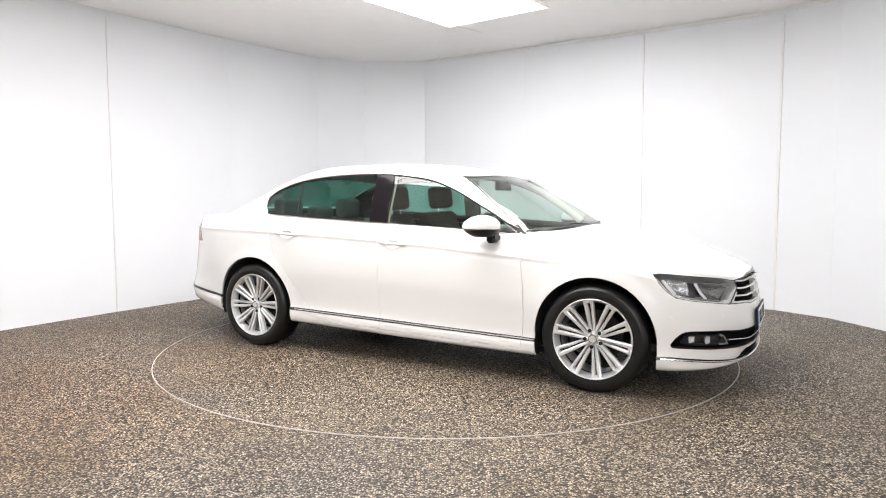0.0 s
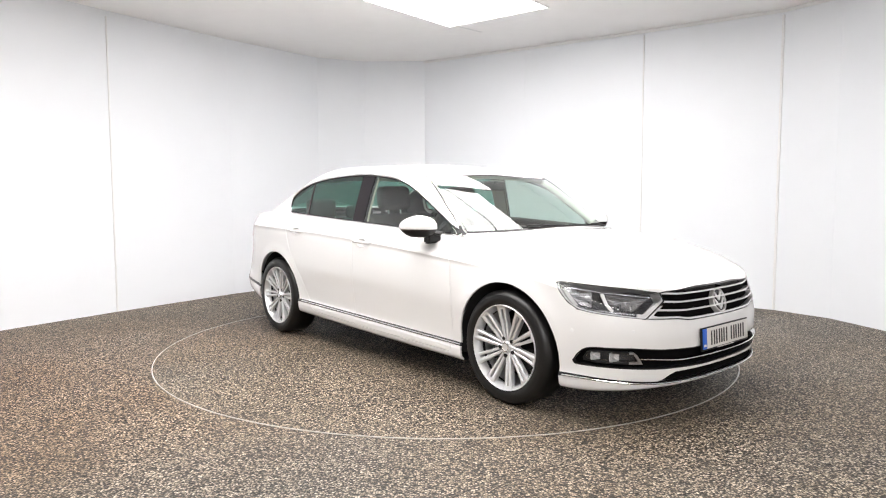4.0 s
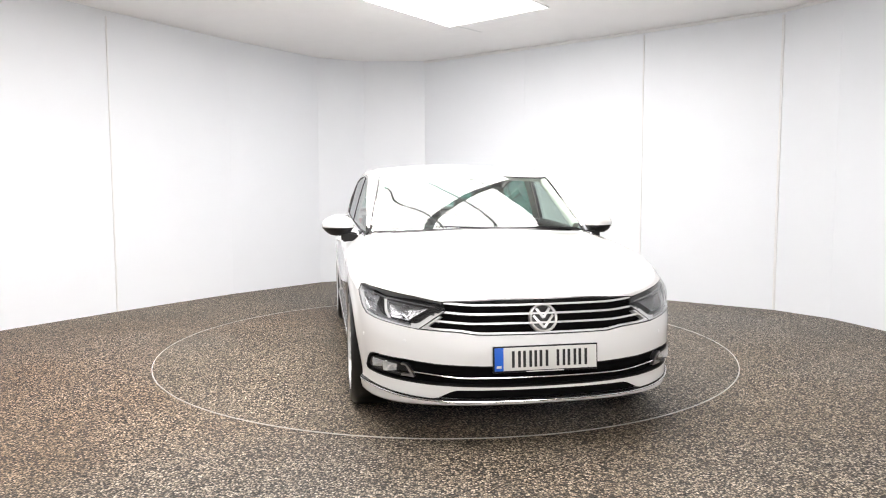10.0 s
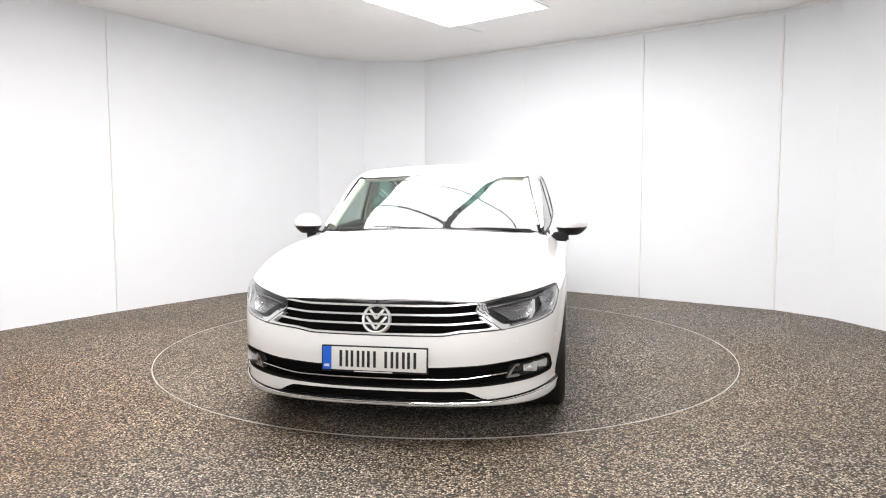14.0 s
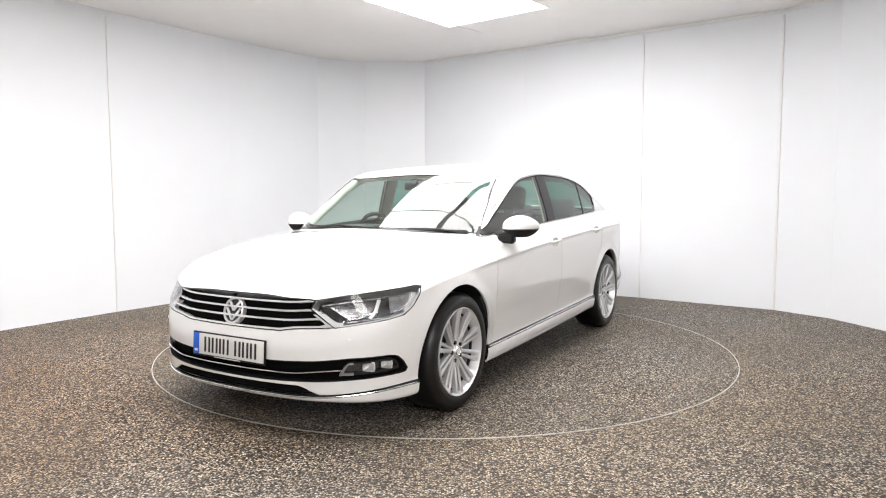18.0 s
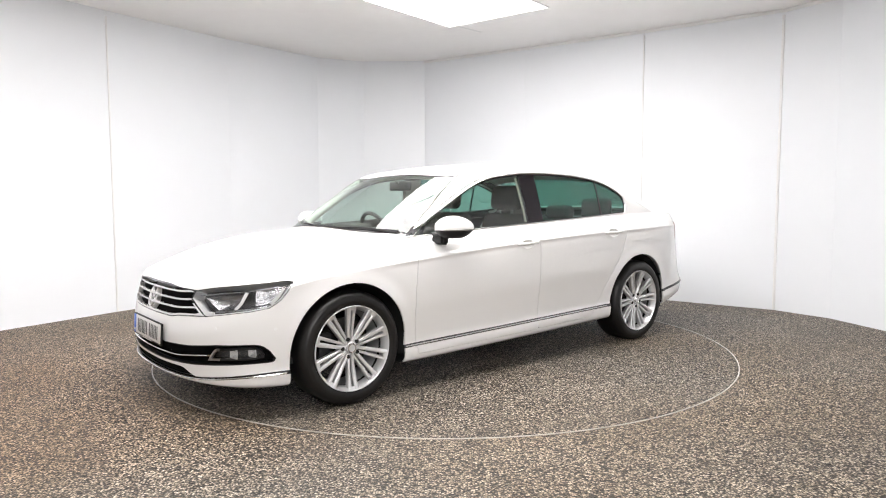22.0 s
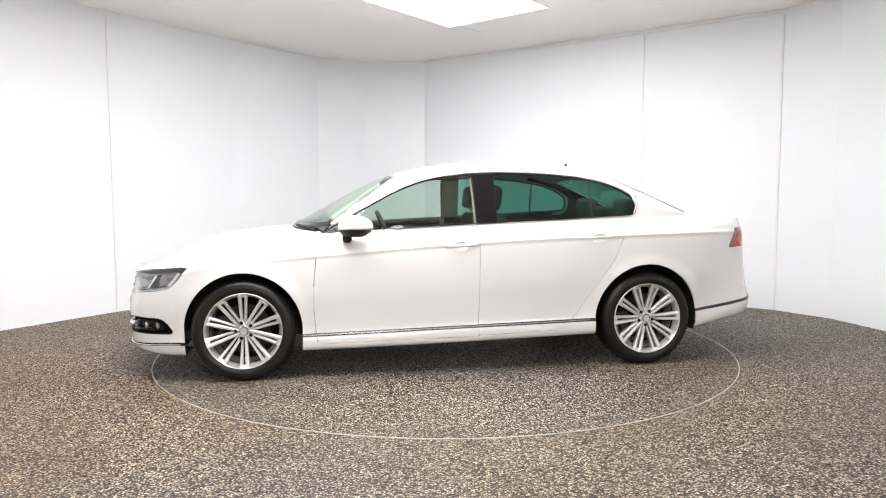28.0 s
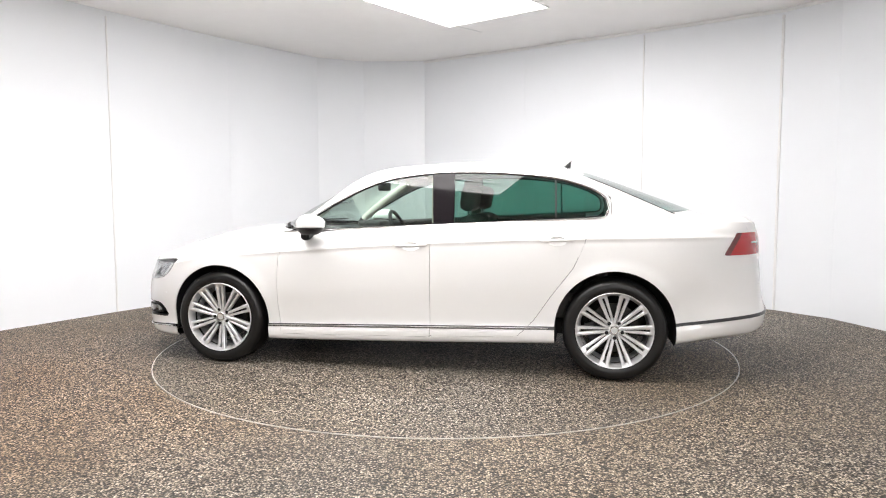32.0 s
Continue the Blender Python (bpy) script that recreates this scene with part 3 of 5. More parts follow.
DLO_TOP = through_points([(0.93, 0.950), (0.80, 1.018), (0.615, 1.124), (0.38, 1.248), (0.20, 1.316), (0.03, 1.349), (-0.259, 1.374), (-0.672, 1.366), (-1.012, 1.327), (-1.228, 1.262),
                          (-1.335, 1.195), (-1.352, 1.150)], 60).tolist()
DLO = DLO_TOP + [(-1.352, 1.105), (-1.345, 1.080), (-1.315, 1.064), (-0.8, 1.036), (-0.28, 1.013), (0.3, 0.985)]
LAMP = [(0.450, 0.655), (0.466, 0.694), (0.60, 0.717), (0.77, 0.735), (0.950, 0.752), (0.980, 0.744), (0.962, 0.702), (0.922, 0.648), (0.875, 0.616), (0.80, 0.600), (0.70, 0.587), (0.60, 0.573), (0.560, 0.569)]
GRILLE = [(-0.2, 0.545), (0.30, 0.547), (0.375, 0.560), (0.552, 0.570), (0.443, 0.652), (0.460, 0.694), (0.2, 0.708), (-0.2, 0.708)]
INTAKE = [(-0.2, 0.293), (0.226, 0.295), (0.473, 0.302), (0.642, 0.312), (0.80, 0.319), (0.880, 0.322), (0.893, 0.332), (0.868, 0.378), (0.838, 0.408), (0.80, 0.415), (0.62, 0.412),
          (0.467, 0.397), (0.274, 0.389), (-0.2, 0.388)]
FOG = [(0.575, 0.331), (0.612, 0.394), (0.80, 0.403), (0.834, 0.390), (0.852, 0.352), (0.80, 0.336)]
REFLECTOR_A = [(0.525, 0.662), (0.745, 0.688), (0.728, 0.640), (0.700, 0.612), (0.615, 0.602)]
REFLECTOR_B = [(0.795, 0.700), (0.905, 0.722), (0.925, 0.706), (0.890, 0.660), (0.850, 0.634), (0.800, 0.626)]
CUPS = [(-0.042, 0.869), (-1.025, 0.913)]      # middles of the door handles
SLATS = [0.684, 0.641, 0.597]


def f_level(z, rise, u0, u1, lo, hi):
    """Height above a level line across the nose that lifts by rise between two plan angles."""
    return lambda p: np.where((p[:, 0] > 1.7) & (p[:, 2] > lo) & (p[:, 2] < hi), p[:, 2] - z - rise * smooth01((nose_uv(p)[0] - u0) / (u1 - u0)), 1.0)


def f_slat(z):
    return f_level(z, 0.014, 0.30, 0.55, 0.5, 0.75)


f_intake_line = f_level(0.337, 0.021, 0.33, 0.60, 0.25, 0.45)


def f_side(poly):
    return lambda p: polygon_distance(poly, p[:, 0], p[:, 2]) + np.where(p[:, 1] < 0.45, 1.0, 0.0)


def f_nose(poly):
    def f(p):
        u, v = nose_uv(p)
        return np.where(p[:, 0] > 1.5, polygon_distance(poly, u, v), 1.0)
    return f


def f_arch(cx, r=0.372, cz=0.338):
    # round above the hub, nearly upright below it
    return lambda p: np.where(p[:, 1] > 0.45, np.hypot(p[:, 0] - cx, (p[:, 2] - cz) * np.where(p[:, 2] < cz, 0.3, 1.0)) - r, 1.0)


def f_cowl(x, y):
    """Below zero where the windscreen stands above the bonnet."""
    return 1.3 * (deck(x, y, 0.80) + 0.004 - cabin(x, y))


def f_windscreen(p):
    x, y, z = p.T
    cowl = np.maximum(f_cowl(x, y), x - 1.16)
    side = y - (0.742 - 0.285 * (z - 1.0))
    head = (0.385 - 0.02 * (y / 0.64) ** 2) - x
    return np.where(z > 0.93, np.maximum(np.maximum(cowl, side), head), 1.0)


def f_backlight(p):
    x, y, z = p.T
    base = (-1.955 + 0.17 * (y / 0.62) ** 2) - x
    side = y - (0.665 - 0.28 * (z - 1.1))
    head = x - (-1.20 + 0.02 * (y / 0.6) ** 2)
    return np.where(z > 1.0, np.maximum(np.maximum(base, side), head), 1.0)


def shift_of(f, d):
    return lambda p: f(p) - d


def split_regions():
    """Cut the skin along every seam and hand back named groups of faces."""
    bm = body_mesh()
    side_dlo = f_side(DLO)
    dlo = lambda p: np.where(p[:, 1] < 0.52 + 0.62 * np.clip(p[:, 0] - 0.55, 0, 1) + 0.0, 1.0, side_dlo(p))
    lamp, grille, intake = f_nose(LAMP), f_nose(GRILLE), f_nose(INTAKE)
    lip_lo, lip_hi = f_level(0.215, 0.030, 0.42, 0.95, 0.15, 0.30), f_level(0.230, 0.034, 0.42, 0.95, 0.15, 0.30)
    mouth_hi = f_level(0.276, -0.045, 0.38, 0.50, 0.15, 0.30)
    archf, archr = f_arch(WHEEL_X, 0.378), f_arch(-WHEEL_X, 0.386)
    front_door = [(0.912, 0.95), (0.925, 0.80), (0.942, 0.62), (0.942, 0.45), (0.93, 0.30), (0.92, 0.232), (-0.168, 0.250), (-0.172, 0.60), (-0.175, 1.05), (0.3, 1.05)]
    rear_door = [(-0.175, 1.06), (-0.172, 0.60), (-0.168, 0.254), (-0.76, 0.272), (-0.872, 0.383), (-0.985, 0.55), (-1.129, 0.74), (-1.20, 0.90), (-1.235, 1.06)]
    fd, rd = f_side(front_door), f_side(rear_door)
    tail_poly = [(-2.068, 0.826), (-2.155, 0.968), (-2.60, 0.975), (-2.60, 0.83)]
    tail_f = lambda p: np.where((p[:, 0] < -1.9) & (p[:, 1] > 0.30), polygon_distance(tail_poly, p[:, 0], p[:, 2]), 1.0)
    strip_lo = lambda p: np.where((p[:, 1] > 0.45) & (np.abs(p[:, 0]) < 1.2), p[:, 2] - (0.279 + 0.0234 * (1.06 - p[:, 0])), 1.0)
    strip_hi = lambda p: np.where((p[:, 1] > 0.45) & (np.abs(p[:, 0]) < 1.2), p[:, 2] - (0.300 + 0.0234 * (1.06 - p[:, 0])), 1.0)
    rstrip_lo = lambda p: np.where((p[:, 0] < -1.6) & (p[:, 2] < 0.6), p[:, 2] - (0.366 + 0.125 * (-1.74 - p[:, 0]) * (1 - 0.28 * smooth01((-2.1 - p[:, 0]) / 0.4))), 1.0)
    rstrip_hi = shift_of(rstrip_lo, 0.021)
    hood_x = lambda p: np.where(p[:, 2] > 0.68, np.maximum(p[:, 1] - (0.80 - 0.09 * smooth01((1.15 - p[:, 0]) / 0.5) - 0.24 * smooth01((p[:, 0] - 1.75) / 0.45)), 0.80 - p[:, 0]), 1.0)
    bumper_f = lambda p: np.where(p[:, 0] > 1.5, np.where(p[:, 2] < 0.72, p[:, 2] - 0.655, 1), 1.0)
    boot = lambda p: np.maximum(np.maximum(p[:, 0] + 2.02 - 0.10 * (p[:, 1] / 0.6) ** 2, p[:, 1] - 0.66), 0.74 - p[:, 2])
    bumper_r = lambda p: np.where(p[:, 0] < -1.5, np.maximum(p[:, 2] - 0.70, p[:, 0] + 1.70), 1.0)
    gap = 0.0016
    cup = lambda p: np.where(p[:, 1] > 0.6, np.minimum(*[(np.hypot((p[:, 0] - x) / 0.060, (p[:, 2] - z) / 0.031) - 1) * 0.031 for x, z in CUPS]), 1.0)
    shift = shift_of
    for f in (archf, archr, f_windscreen, f_backlight, lamp, grille, intake, lip_lo, lip_hi, mouth_hi, tail_f, strip_lo, strip_hi, rstrip_lo, rstrip_hi, dlo):
        cut(bm, f)
    cut(bm, shift(dlo, 0.020))
    cut(bm, shift(dlo, 0.0165))
    cut(bm, shift(dlo, -0.012))
    fog = f_nose(FOG)
    for f in (fog, shift(f_intake_line, 0.0035), shift(f_intake_line, -0.0035), shift(fog, -0.010), shift(lamp, -0.006), shift(lamp, -0.022), shift(f_windscreen, -0.008), shift(f_windscreen, -0.017), lambda p: np.where((p[:, 0] > 0.8) & (p[:, 0] < 1.3) & (p[:, 2] > 0.9), p[:, 1] - 0.46, 1.0), shift(grille, -0.009), shift(intake, 0.006), shift(tail_f, -0.008)):
        cut(bm, f)
    cut(bm, cup)
    slats = [f_slat(z) for z in SLATS]
    for f in slats:
        cut(bm, shift(f, 0.0045))
        cut(bm, shift(f, -0.0045))
    tail_dark = lambda p: np.where((p[:, 0] < -1.9) & (p[:, 1] > 0.3), (p[:, 0] + 2.110) + 0.6 * (p[:, 2] - 0.83), 1.0)
    cut(bm, tail_dark)
    cut(bm, shift(lamp, 0.0032))
    cut(bm, shift(grille, 0.006))
    for f in (fd, rd):
        cut(bm, shift(f, gap))
        cut(bm, shift(f, -gap))
    for f in (hood_x, boot, bumper_f, bumper_r):
        cut(bm, shift(f, 0.0005))
        cut(bm, shift(f, -0.0005))
    pillar_front = lambda p: np.where(p[:, 1] > 0.45, p[:, 0] + 0.165 - 0.06 * (p[:, 2] - 1.2), 1.0)
    pillar_rear = lambda p: np.where(p[:, 1] > 0.45, p[:, 0] + 0.315 - 0.02 * (p[:, 2] - 1.2), 1.0)
    bar_a = lambda p: np.where(p[:, 1] > 0.45, p[:, 0] + 1.002 - 0.02 * (p[:, 2] - 1.2), 1.0)
    bar_b = lambda p: np.where(p[:, 1] > 0.45, p[:, 0] + 1.013 - 0.02 * (p[:, 2] - 1.2), 1.0)
    for f in (pillar_front, pillar_rear, bar_a, bar_b):
        cut(bm, f)
    faces = list(bm.faces)
    C = np.array([f.calc_center_median()[:] for f in faces])
    val = {k: f(C) for k, f in dict(dlo=dlo, lamp=lamp, grille=grille, intake=intake, ll=lip_lo, lh=lip_hi, mh=mouth_hi, archf=archf, archr=archr, ws=f_windscreen,
                                    bl=f_backlight, tail=tail_f, sl=strip_lo, sh=strip_hi, rl=rstrip_lo, rh=rstrip_hi, fd=fd, rd=rd, hood=hood_x, bf=bumper_f, boot=boot, br=bumper_r,
                                    fog=fog, cup=cup, il=f_intake_line, td=tail_dark, s0=slats[0], s1=slats[1], s2=slats[2], pf=pillar_front, pr=pillar_rear, ba=bar_a, bb=bar_b).items()}
    groups = {}
    for i, f in enumerate(faces):
        v = {k: a[i] for k, a in val.items()}
        x, y, z = C[i]
        if v["archf"] < 0 or v["archr"] < 0 or v["cup"] < 0:
            g = None
        elif z < z_bottom(x) + 0.003 and f.normal.z < -0.7:
            g = "underside"
        elif x > 1.7 and v["ll"] > 0 > v["lh"] and z < 0.29:
            g = "lip"
        elif x > 1.7 and v["lh"] > 0 > v["mh"] and z < 0.292:
            g = "mouth"
        elif v["intake"] < 0:
            g = "fog" if v["fog"] < -0.010 else ("fog_rim" if nose_uv(C[i:i + 1])[0][0] < 0.635 else "fog_edge") if v["fog"] < 0 else "intake_line" if abs(v["il"]) < 0.0035 and nose_uv(C[i:i + 1])[0][0] < 0.60 else "intake"
        elif v["intake"] < 0.006:
            g = "intake_rim"
        elif v["lamp"] < 0.0032:
            u = nose_uv(C[i:i + 1])[0][0]
            g = "lamp_rim" if v["lamp"] > 0 else "lamp_bezel" if (v["lamp"] > -0.006 and z < 0.640 + (u - 0.45) * 0.19) or (v["lamp"] > -0.022 and z < 0.650 - 0.45 * (u - 0.47) and u < 0.60) else "lamp"
        elif v["grille"] < 0.006:
            g = "grille_rim" if v["grille"] > 0 else "slat3" if v["grille"] > -0.009 and z < 0.63 else "slat0" if abs(v["s0"]) < 0.0045 else "slat1" if abs(v["s1"]) < 0.0045 else "slat2" if abs(v["s2"]) < 0.0045 else "grille"
        elif v["tail"] < 0:
            g = "tail" if v["td"] < 0 else "tail_dark"
        elif v["ws"] < 0:
            xx = -float(f_cowl(x, y))
            g = "cowl" if xx < 0.008 else "screen_edge" if v["ws"] > -0.017 else "windscreen"
        elif v["bl"] < 0:
            g = "rear_window"
        elif v["dlo"] < -0.012:
            if v["pf"] > 0:
                g = "front_glass"
            elif v["pr"] > 0:
                g = "pillar"
            elif v["ba"] > 0:
                g = "rear_glass"
            elif v["bb"] > 0:
                g = "divider"
            else:
                g = "quarter_glass"
        elif v["dlo"] < 0:
            g = "seal"
        elif v["dlo"] < 0.020:
            g = None if v["dlo"] > 0.0165 and z > z_belt(x) + 0.03 and x < 0.75 else "window_trim"
        elif v["sl"] > 0 > v["sh"] and -1.02 < x < 1.03 and z < 0.4:
            g = "sill_strip"
        elif v["rl"] > 0 > v["rh"] and x < -1.72 and y > 0.25:
            g = "rear_strip"
        elif abs(v["fd"]) < gap or abs(v["rd"]) < gap:
            g = None
        elif v["fd"] < 0:
            g = "front_door"
        elif v["rd"] < 0:
            g = "rear_door"
        elif x > 0.8 and abs(v["hood"]) < 0.0005 and z > 0.70:
            g = None
        elif v["hood"] < 0 and x > 0.8 and v["bf"] > 0:
            g = "bonnet"
        elif v["bf"] < 0 and x > 1.5 or (x > 2.0 and z < 0.72):
            g = "front_bumper"
        elif abs(v["boot"]) < 0.0005:
            g = None
        elif v["boot"] < 0:
            g = "boot_lid"
        elif v["br"] < 0:
            g = "rear_bumper"
        elif z < z_bottom(x) + 0.11 and -1.1 < x < 1.1:
            g = "sill"
        elif x > 0.8 and y > 0.5 and z < 1.0:
            g = "front_wing"
        elif z > 1.25 and y < 0.62 and x < 0.5:
            g = "roof"
        else:
            g = "side_panel"
        if g:
            groups.setdefault(g, []).append(f)
    groups["skin"] = bm
    return bm, groups


def take(groups, name, thick=0.0, lift=0.0, mirror="both"):
    """A new bmesh of one region: left half, right half or both welded; given thickness inwards."""
    fs = groups.get(name, [])
    out = bmesh.new()
    keep = out.verts.layers.float_vector.new("skin")
    lay = groups["skin"].verts.layers.float_vector["skin"]
    made = {}
    nrm = {}
    for f in fs:
        for v in f.verts:
            if v not in made:
                n = Vector(v[lay]).normalized()
                made[v] = out.verts.new(v.co + n * lift)
                made[v][keep] = n
                nrm[made[v]] = n.copy()
    for f in fs:
        corners = [made[v] for v in f.verts]
        if out.faces.get(corners) is None:
            out.faces.new(corners)
    if thick:
        back = {v: out.verts.new(v.co - nrm[v] * thick) for v in list(made.values())}
        for v, w in back.items():
            w[keep] = -nrm[v]
        rim = [e for e in out.edges if len(e.link_faces) == 1 and not (abs(e.verts[0].co.y) < 1e-5 and abs(e.verts[1].co.y) < 1e-5)]
        front = list(out.faces)
        sides = []
        for e in rim:
            lf = e.link_faces[0]
            a, b = e.verts
            ls = list(lf.verts)
            if ls[(ls.index(a) + 1) % len(ls)] is not b:
                a, b = b, a
            sides.append((b, a, back[a], back[b]))
        for f in front:
            out.faces.new([back[v] for v in reversed(f.verts)])
        for q in sides:
            try:
                out.faces.new(q)
            except ValueError:
                pass
    if mirror in ("right", "both"):
        geo = bmesh.ops.duplicate(out, geom=out.verts[:] + out.edges[:] + out.faces[:]) if mirror == "both" else {"geom": out.verts[:] + out.faces[:]}
        vs = [g for g in geo["geom"] if isinstance(g, bmesh.types.BMVert)]
        fc = [g for g in geo["geom"] if isinstance(g, bmesh.types.BMFace)]
        for v in vs:
            v.co.y = -v.co.y
            v[keep] = (v[keep][0], -v[keep][1], v[keep][2])
        bmesh.ops.reverse_faces(out, faces=fc)
        if mirror == "both":
            mid = [v for v in out.verts if abs(v.co.y) < 1e-4]
            bmesh.ops.remove_doubles(out, verts=mid, dist=1e-4)
    return out


def skin_part(name, bm, mat, parent, label=""):
    """A part cut from the skin, shaded with the smooth normals of the whole body."""
    ob = part(name, bm, mat, parent, label, smooth=0)
    me = ob.data
    for p in me.polygons:
        p.use_smooth = True
    data = me.attributes["skin"].data
    normals = []
    for p in me.polygons:
        for vi in p.vertices:
            n = Vector(data[vi].vector)
            normals.append(n if n.dot(p.normal) > 0.5 else p.normal.copy())
    me.normals_split_custom_set(normals)
    return ob


def pair(groups, region, name, mat, thick, label="", lift=0.0, parent=None):
    return [skin_part(name, take(groups, region, thick, lift, side), mat, parent or car, label) for side in ("left", "right")]


def build_body():
    skin, g = split_regions()
    skin.normal_update()
    # whole panels over the middle
    for region, name, mat, th, label in (
            ("bonnet", "bonnet", M_PAINT, 0.012, ""), ("roof", "roof", M_PAINT, 0.010, ""), ("boot_lid", "boot_lid", M_PAINT, 0.012, ""),
            ("front_bumper", "front_bumper", M_PAINT, 0.010, ""), ("rear_bumper", "rear_bumper", M_PAINT, 0.010, ""),
            ("windscreen", "windscreen", M_GLASS, 0.0, "clear green-tinted windscreen"), ("rear_window", "rear_window", M_PRIVACY, 0.0, "dark tinted rear window"),
            ("underside", "floor_pan", M_UNDER, 0.0, "")):
        bm = take(g, region, th)
        if region == "windscreen":
            lay = bm.verts.layers.float_vector["skin"]
            for v in bm.verts:
                x, y, e = v.co.x, v.co.y, 1e-3
                v.co.z = float(cabin(x, y))
                v[lay] = Vector((screen(x - e, y) - screen(x + e, y), screen(x, y - e) - screen(x, y + e), 2 * e)).normalized()
        ob = skin_part(name, bm, mat, car, label)
        if mat in (M_GLASS, M_PRIVACY):
            ob.visible_shadow = False
    doors = {}
    for region, name in (("front_wing", "front_wing"), ("side_panel", "side_panel"), ("sill", "sill"), ("front_door", "front_door"), ("rear_door", "rear_door")):
        doors[name] = pair(g, region, name, M_PAINT, 0.012)
    for name, lift in (("front_door", -0.055), ("rear_door", -0.055)):
        for ob, side in zip(doors[name], ("left", "right")):
            part("door_card", take(g, name, 0.0, lift, side), M_DASH, ob, "black inner door lining")
    for region, name, mat, th, label, lift in (
            ("window_trim", "window_frame", M_PAINT, 0.010, "", 0.0), ("seal", "window_seal", M_BLACK, 0.008, "black rubber window seal", 0.0),
            ("divider", "window_divider", M_GRAPHITE, 0.01, "", 0.002),
            ("sill_strip", "sill_strip", M_GRAPHITE, 0.012, "dark silver sill strip", 0.005), ("rear_strip", "bumper_strip", M_GRAPHITE, 0.012, "dark silver bumper strip", 0.005),
            ("lamp_rim", "headlamp_trim", M_GLOSS, 0.004, "", -0.0005)):
        pair(g, region, name, mat, th, label, lift)
    for region, name, mat, label in (("front_glass", "front_window", M_GLASS, "green-tinted side window"), ("rear_glass", "rear_side_window", M_PRIVACY, "dark privacy side window"),
                                     ("quarter_glass", "quarter_window", M_PRIVACY, "dark privacy quarter window")):
        for side in ("left", "right"):
            part(name, take(g, region, 0.0, -0.003, side), mat, car, label, smooth=60).visible_shadow = False

    for side in ("left", "right"):
        part("door_pillar", take(g, "pillar", 0.03, 0.001, side), M_PILLAR, car, "gloss black door pillar", smooth=50)

    # slim rounded chrome bead round the side windows, between frame and seal
    trim_set, seal_set = set(g["window_trim"]), set(g["seal"])
    link = {}
    for f in g["seal"]:
        for e in f.edges:
            if any(o in trim_set for o in e.link_faces):
                a, b = e.verts
                link.setdefault(a, []).append(b)
                link.setdefault(b, []).append(a)
    line, lay = [min(link, key=lambda v: -v.co.x)], skin.verts.layers.float_vector["skin"]
    while True:
        ahead = [v for v in link[line[-1]] if v not in line[-3:] and v is not line[0]]
        if not ahead or len(line) > 2000:
            break
        line.append(ahead[0])
    ring = through_points([(v.co + Vector(v[lay]).normalized() * 0.001)[:] for v in line], 150)
    for sg in (1, -1):
        part("window_trim", tube([(x, sg * y, z) for x, y, z in ring], 0.0062, 8), M_CHROME, car, "slim chrome window surround")
    O = through_points(OUTLINE, 400)
    for sg in (1, -1):
        pts = []
        for x in np.linspace(1.015, -0.99, 24):
            y = float(np.interp(-x, -O[:, 0], O[:, 1]))
            pts.append((x, sg * (y - 0.017), 0.2885 + 0.0234 * (1.06 - x)))
        part("sill_bead", tube(pts, 0.0048, 8), M_CHROME, car, "thin chrome line along the sill strip")

    def spot(region, u, z):
        """Place on a region at a plan angle and a height."""
        best, near = None, 1e9
        for f in g[region]:
            vs = f.verts
            uv = [(0.02 * math.degrees(math.atan2(v.co.y, v.co.x - 1.0)), v.co.z) for v in vs]
            for k in range(1, len(vs) - 1):
                (ax, ay), (bx, by), (cx, cy) = uv[0], uv[k], uv[k + 1]
                area = (bx - ax) * (cy - ay) - (cx - ax) * (by - ay)
                if abs(area) < 1e-9:
                    continue
                p = ((u - ax) * (cy - ay) - (cx - ax) * (z - ay)) / area
                q = ((bx - ax) * (z - ay) - (u - ax) * (by - ay)) / area
                off = max(0.0, -p, -q, p + q - 1)
                if off < near:
                    near, best = off, vs[0].co * (1 - p - q) + vs[k].co * p + vs[k + 1].co * q
        return best

    def sheet(outline, depth, hollow, side, n=7):
        """A dished mirror behind the lens: rings from the outline to its middle, sunk by depth and hollow."""
        bm = bmesh.new()
        cu, cz = (sum(p[k] for p in outline) / len(outline) for k in (0, 1))
        line = [Vector((a[0] + (b[0] - a[0]) * t / 4, a[1] + (b[1] - a[1]) * t / 4)) for a, b in zip(outline, outline[1:] + outline[:1]) for t in range(4)]
        rings = []
        for k in range(n):
            s = 1 - k / n
            row = []
            for q in line:
                p = spot("lamp", cu + (q.x - cu) * s, cz + (q.y - cz) * s)
                row.append(bm.verts.new((p.x - depth - hollow * (1 - s * s), (p.y - 0.35 * depth) * (1 if side == "left" else -1), p.z)))
            rings.append(row)
        m = len(line)
        for A, B in zip(rings, rings[1:]):
            for k in range(m):
                bm.faces.new((A[k], A[(k + 1) % m], B[(k + 1) % m], B[k]))
        bm.faces.new(rings[-1])
        bmesh.ops.recalc_face_normals(bm, faces=bm.faces)
        return bm

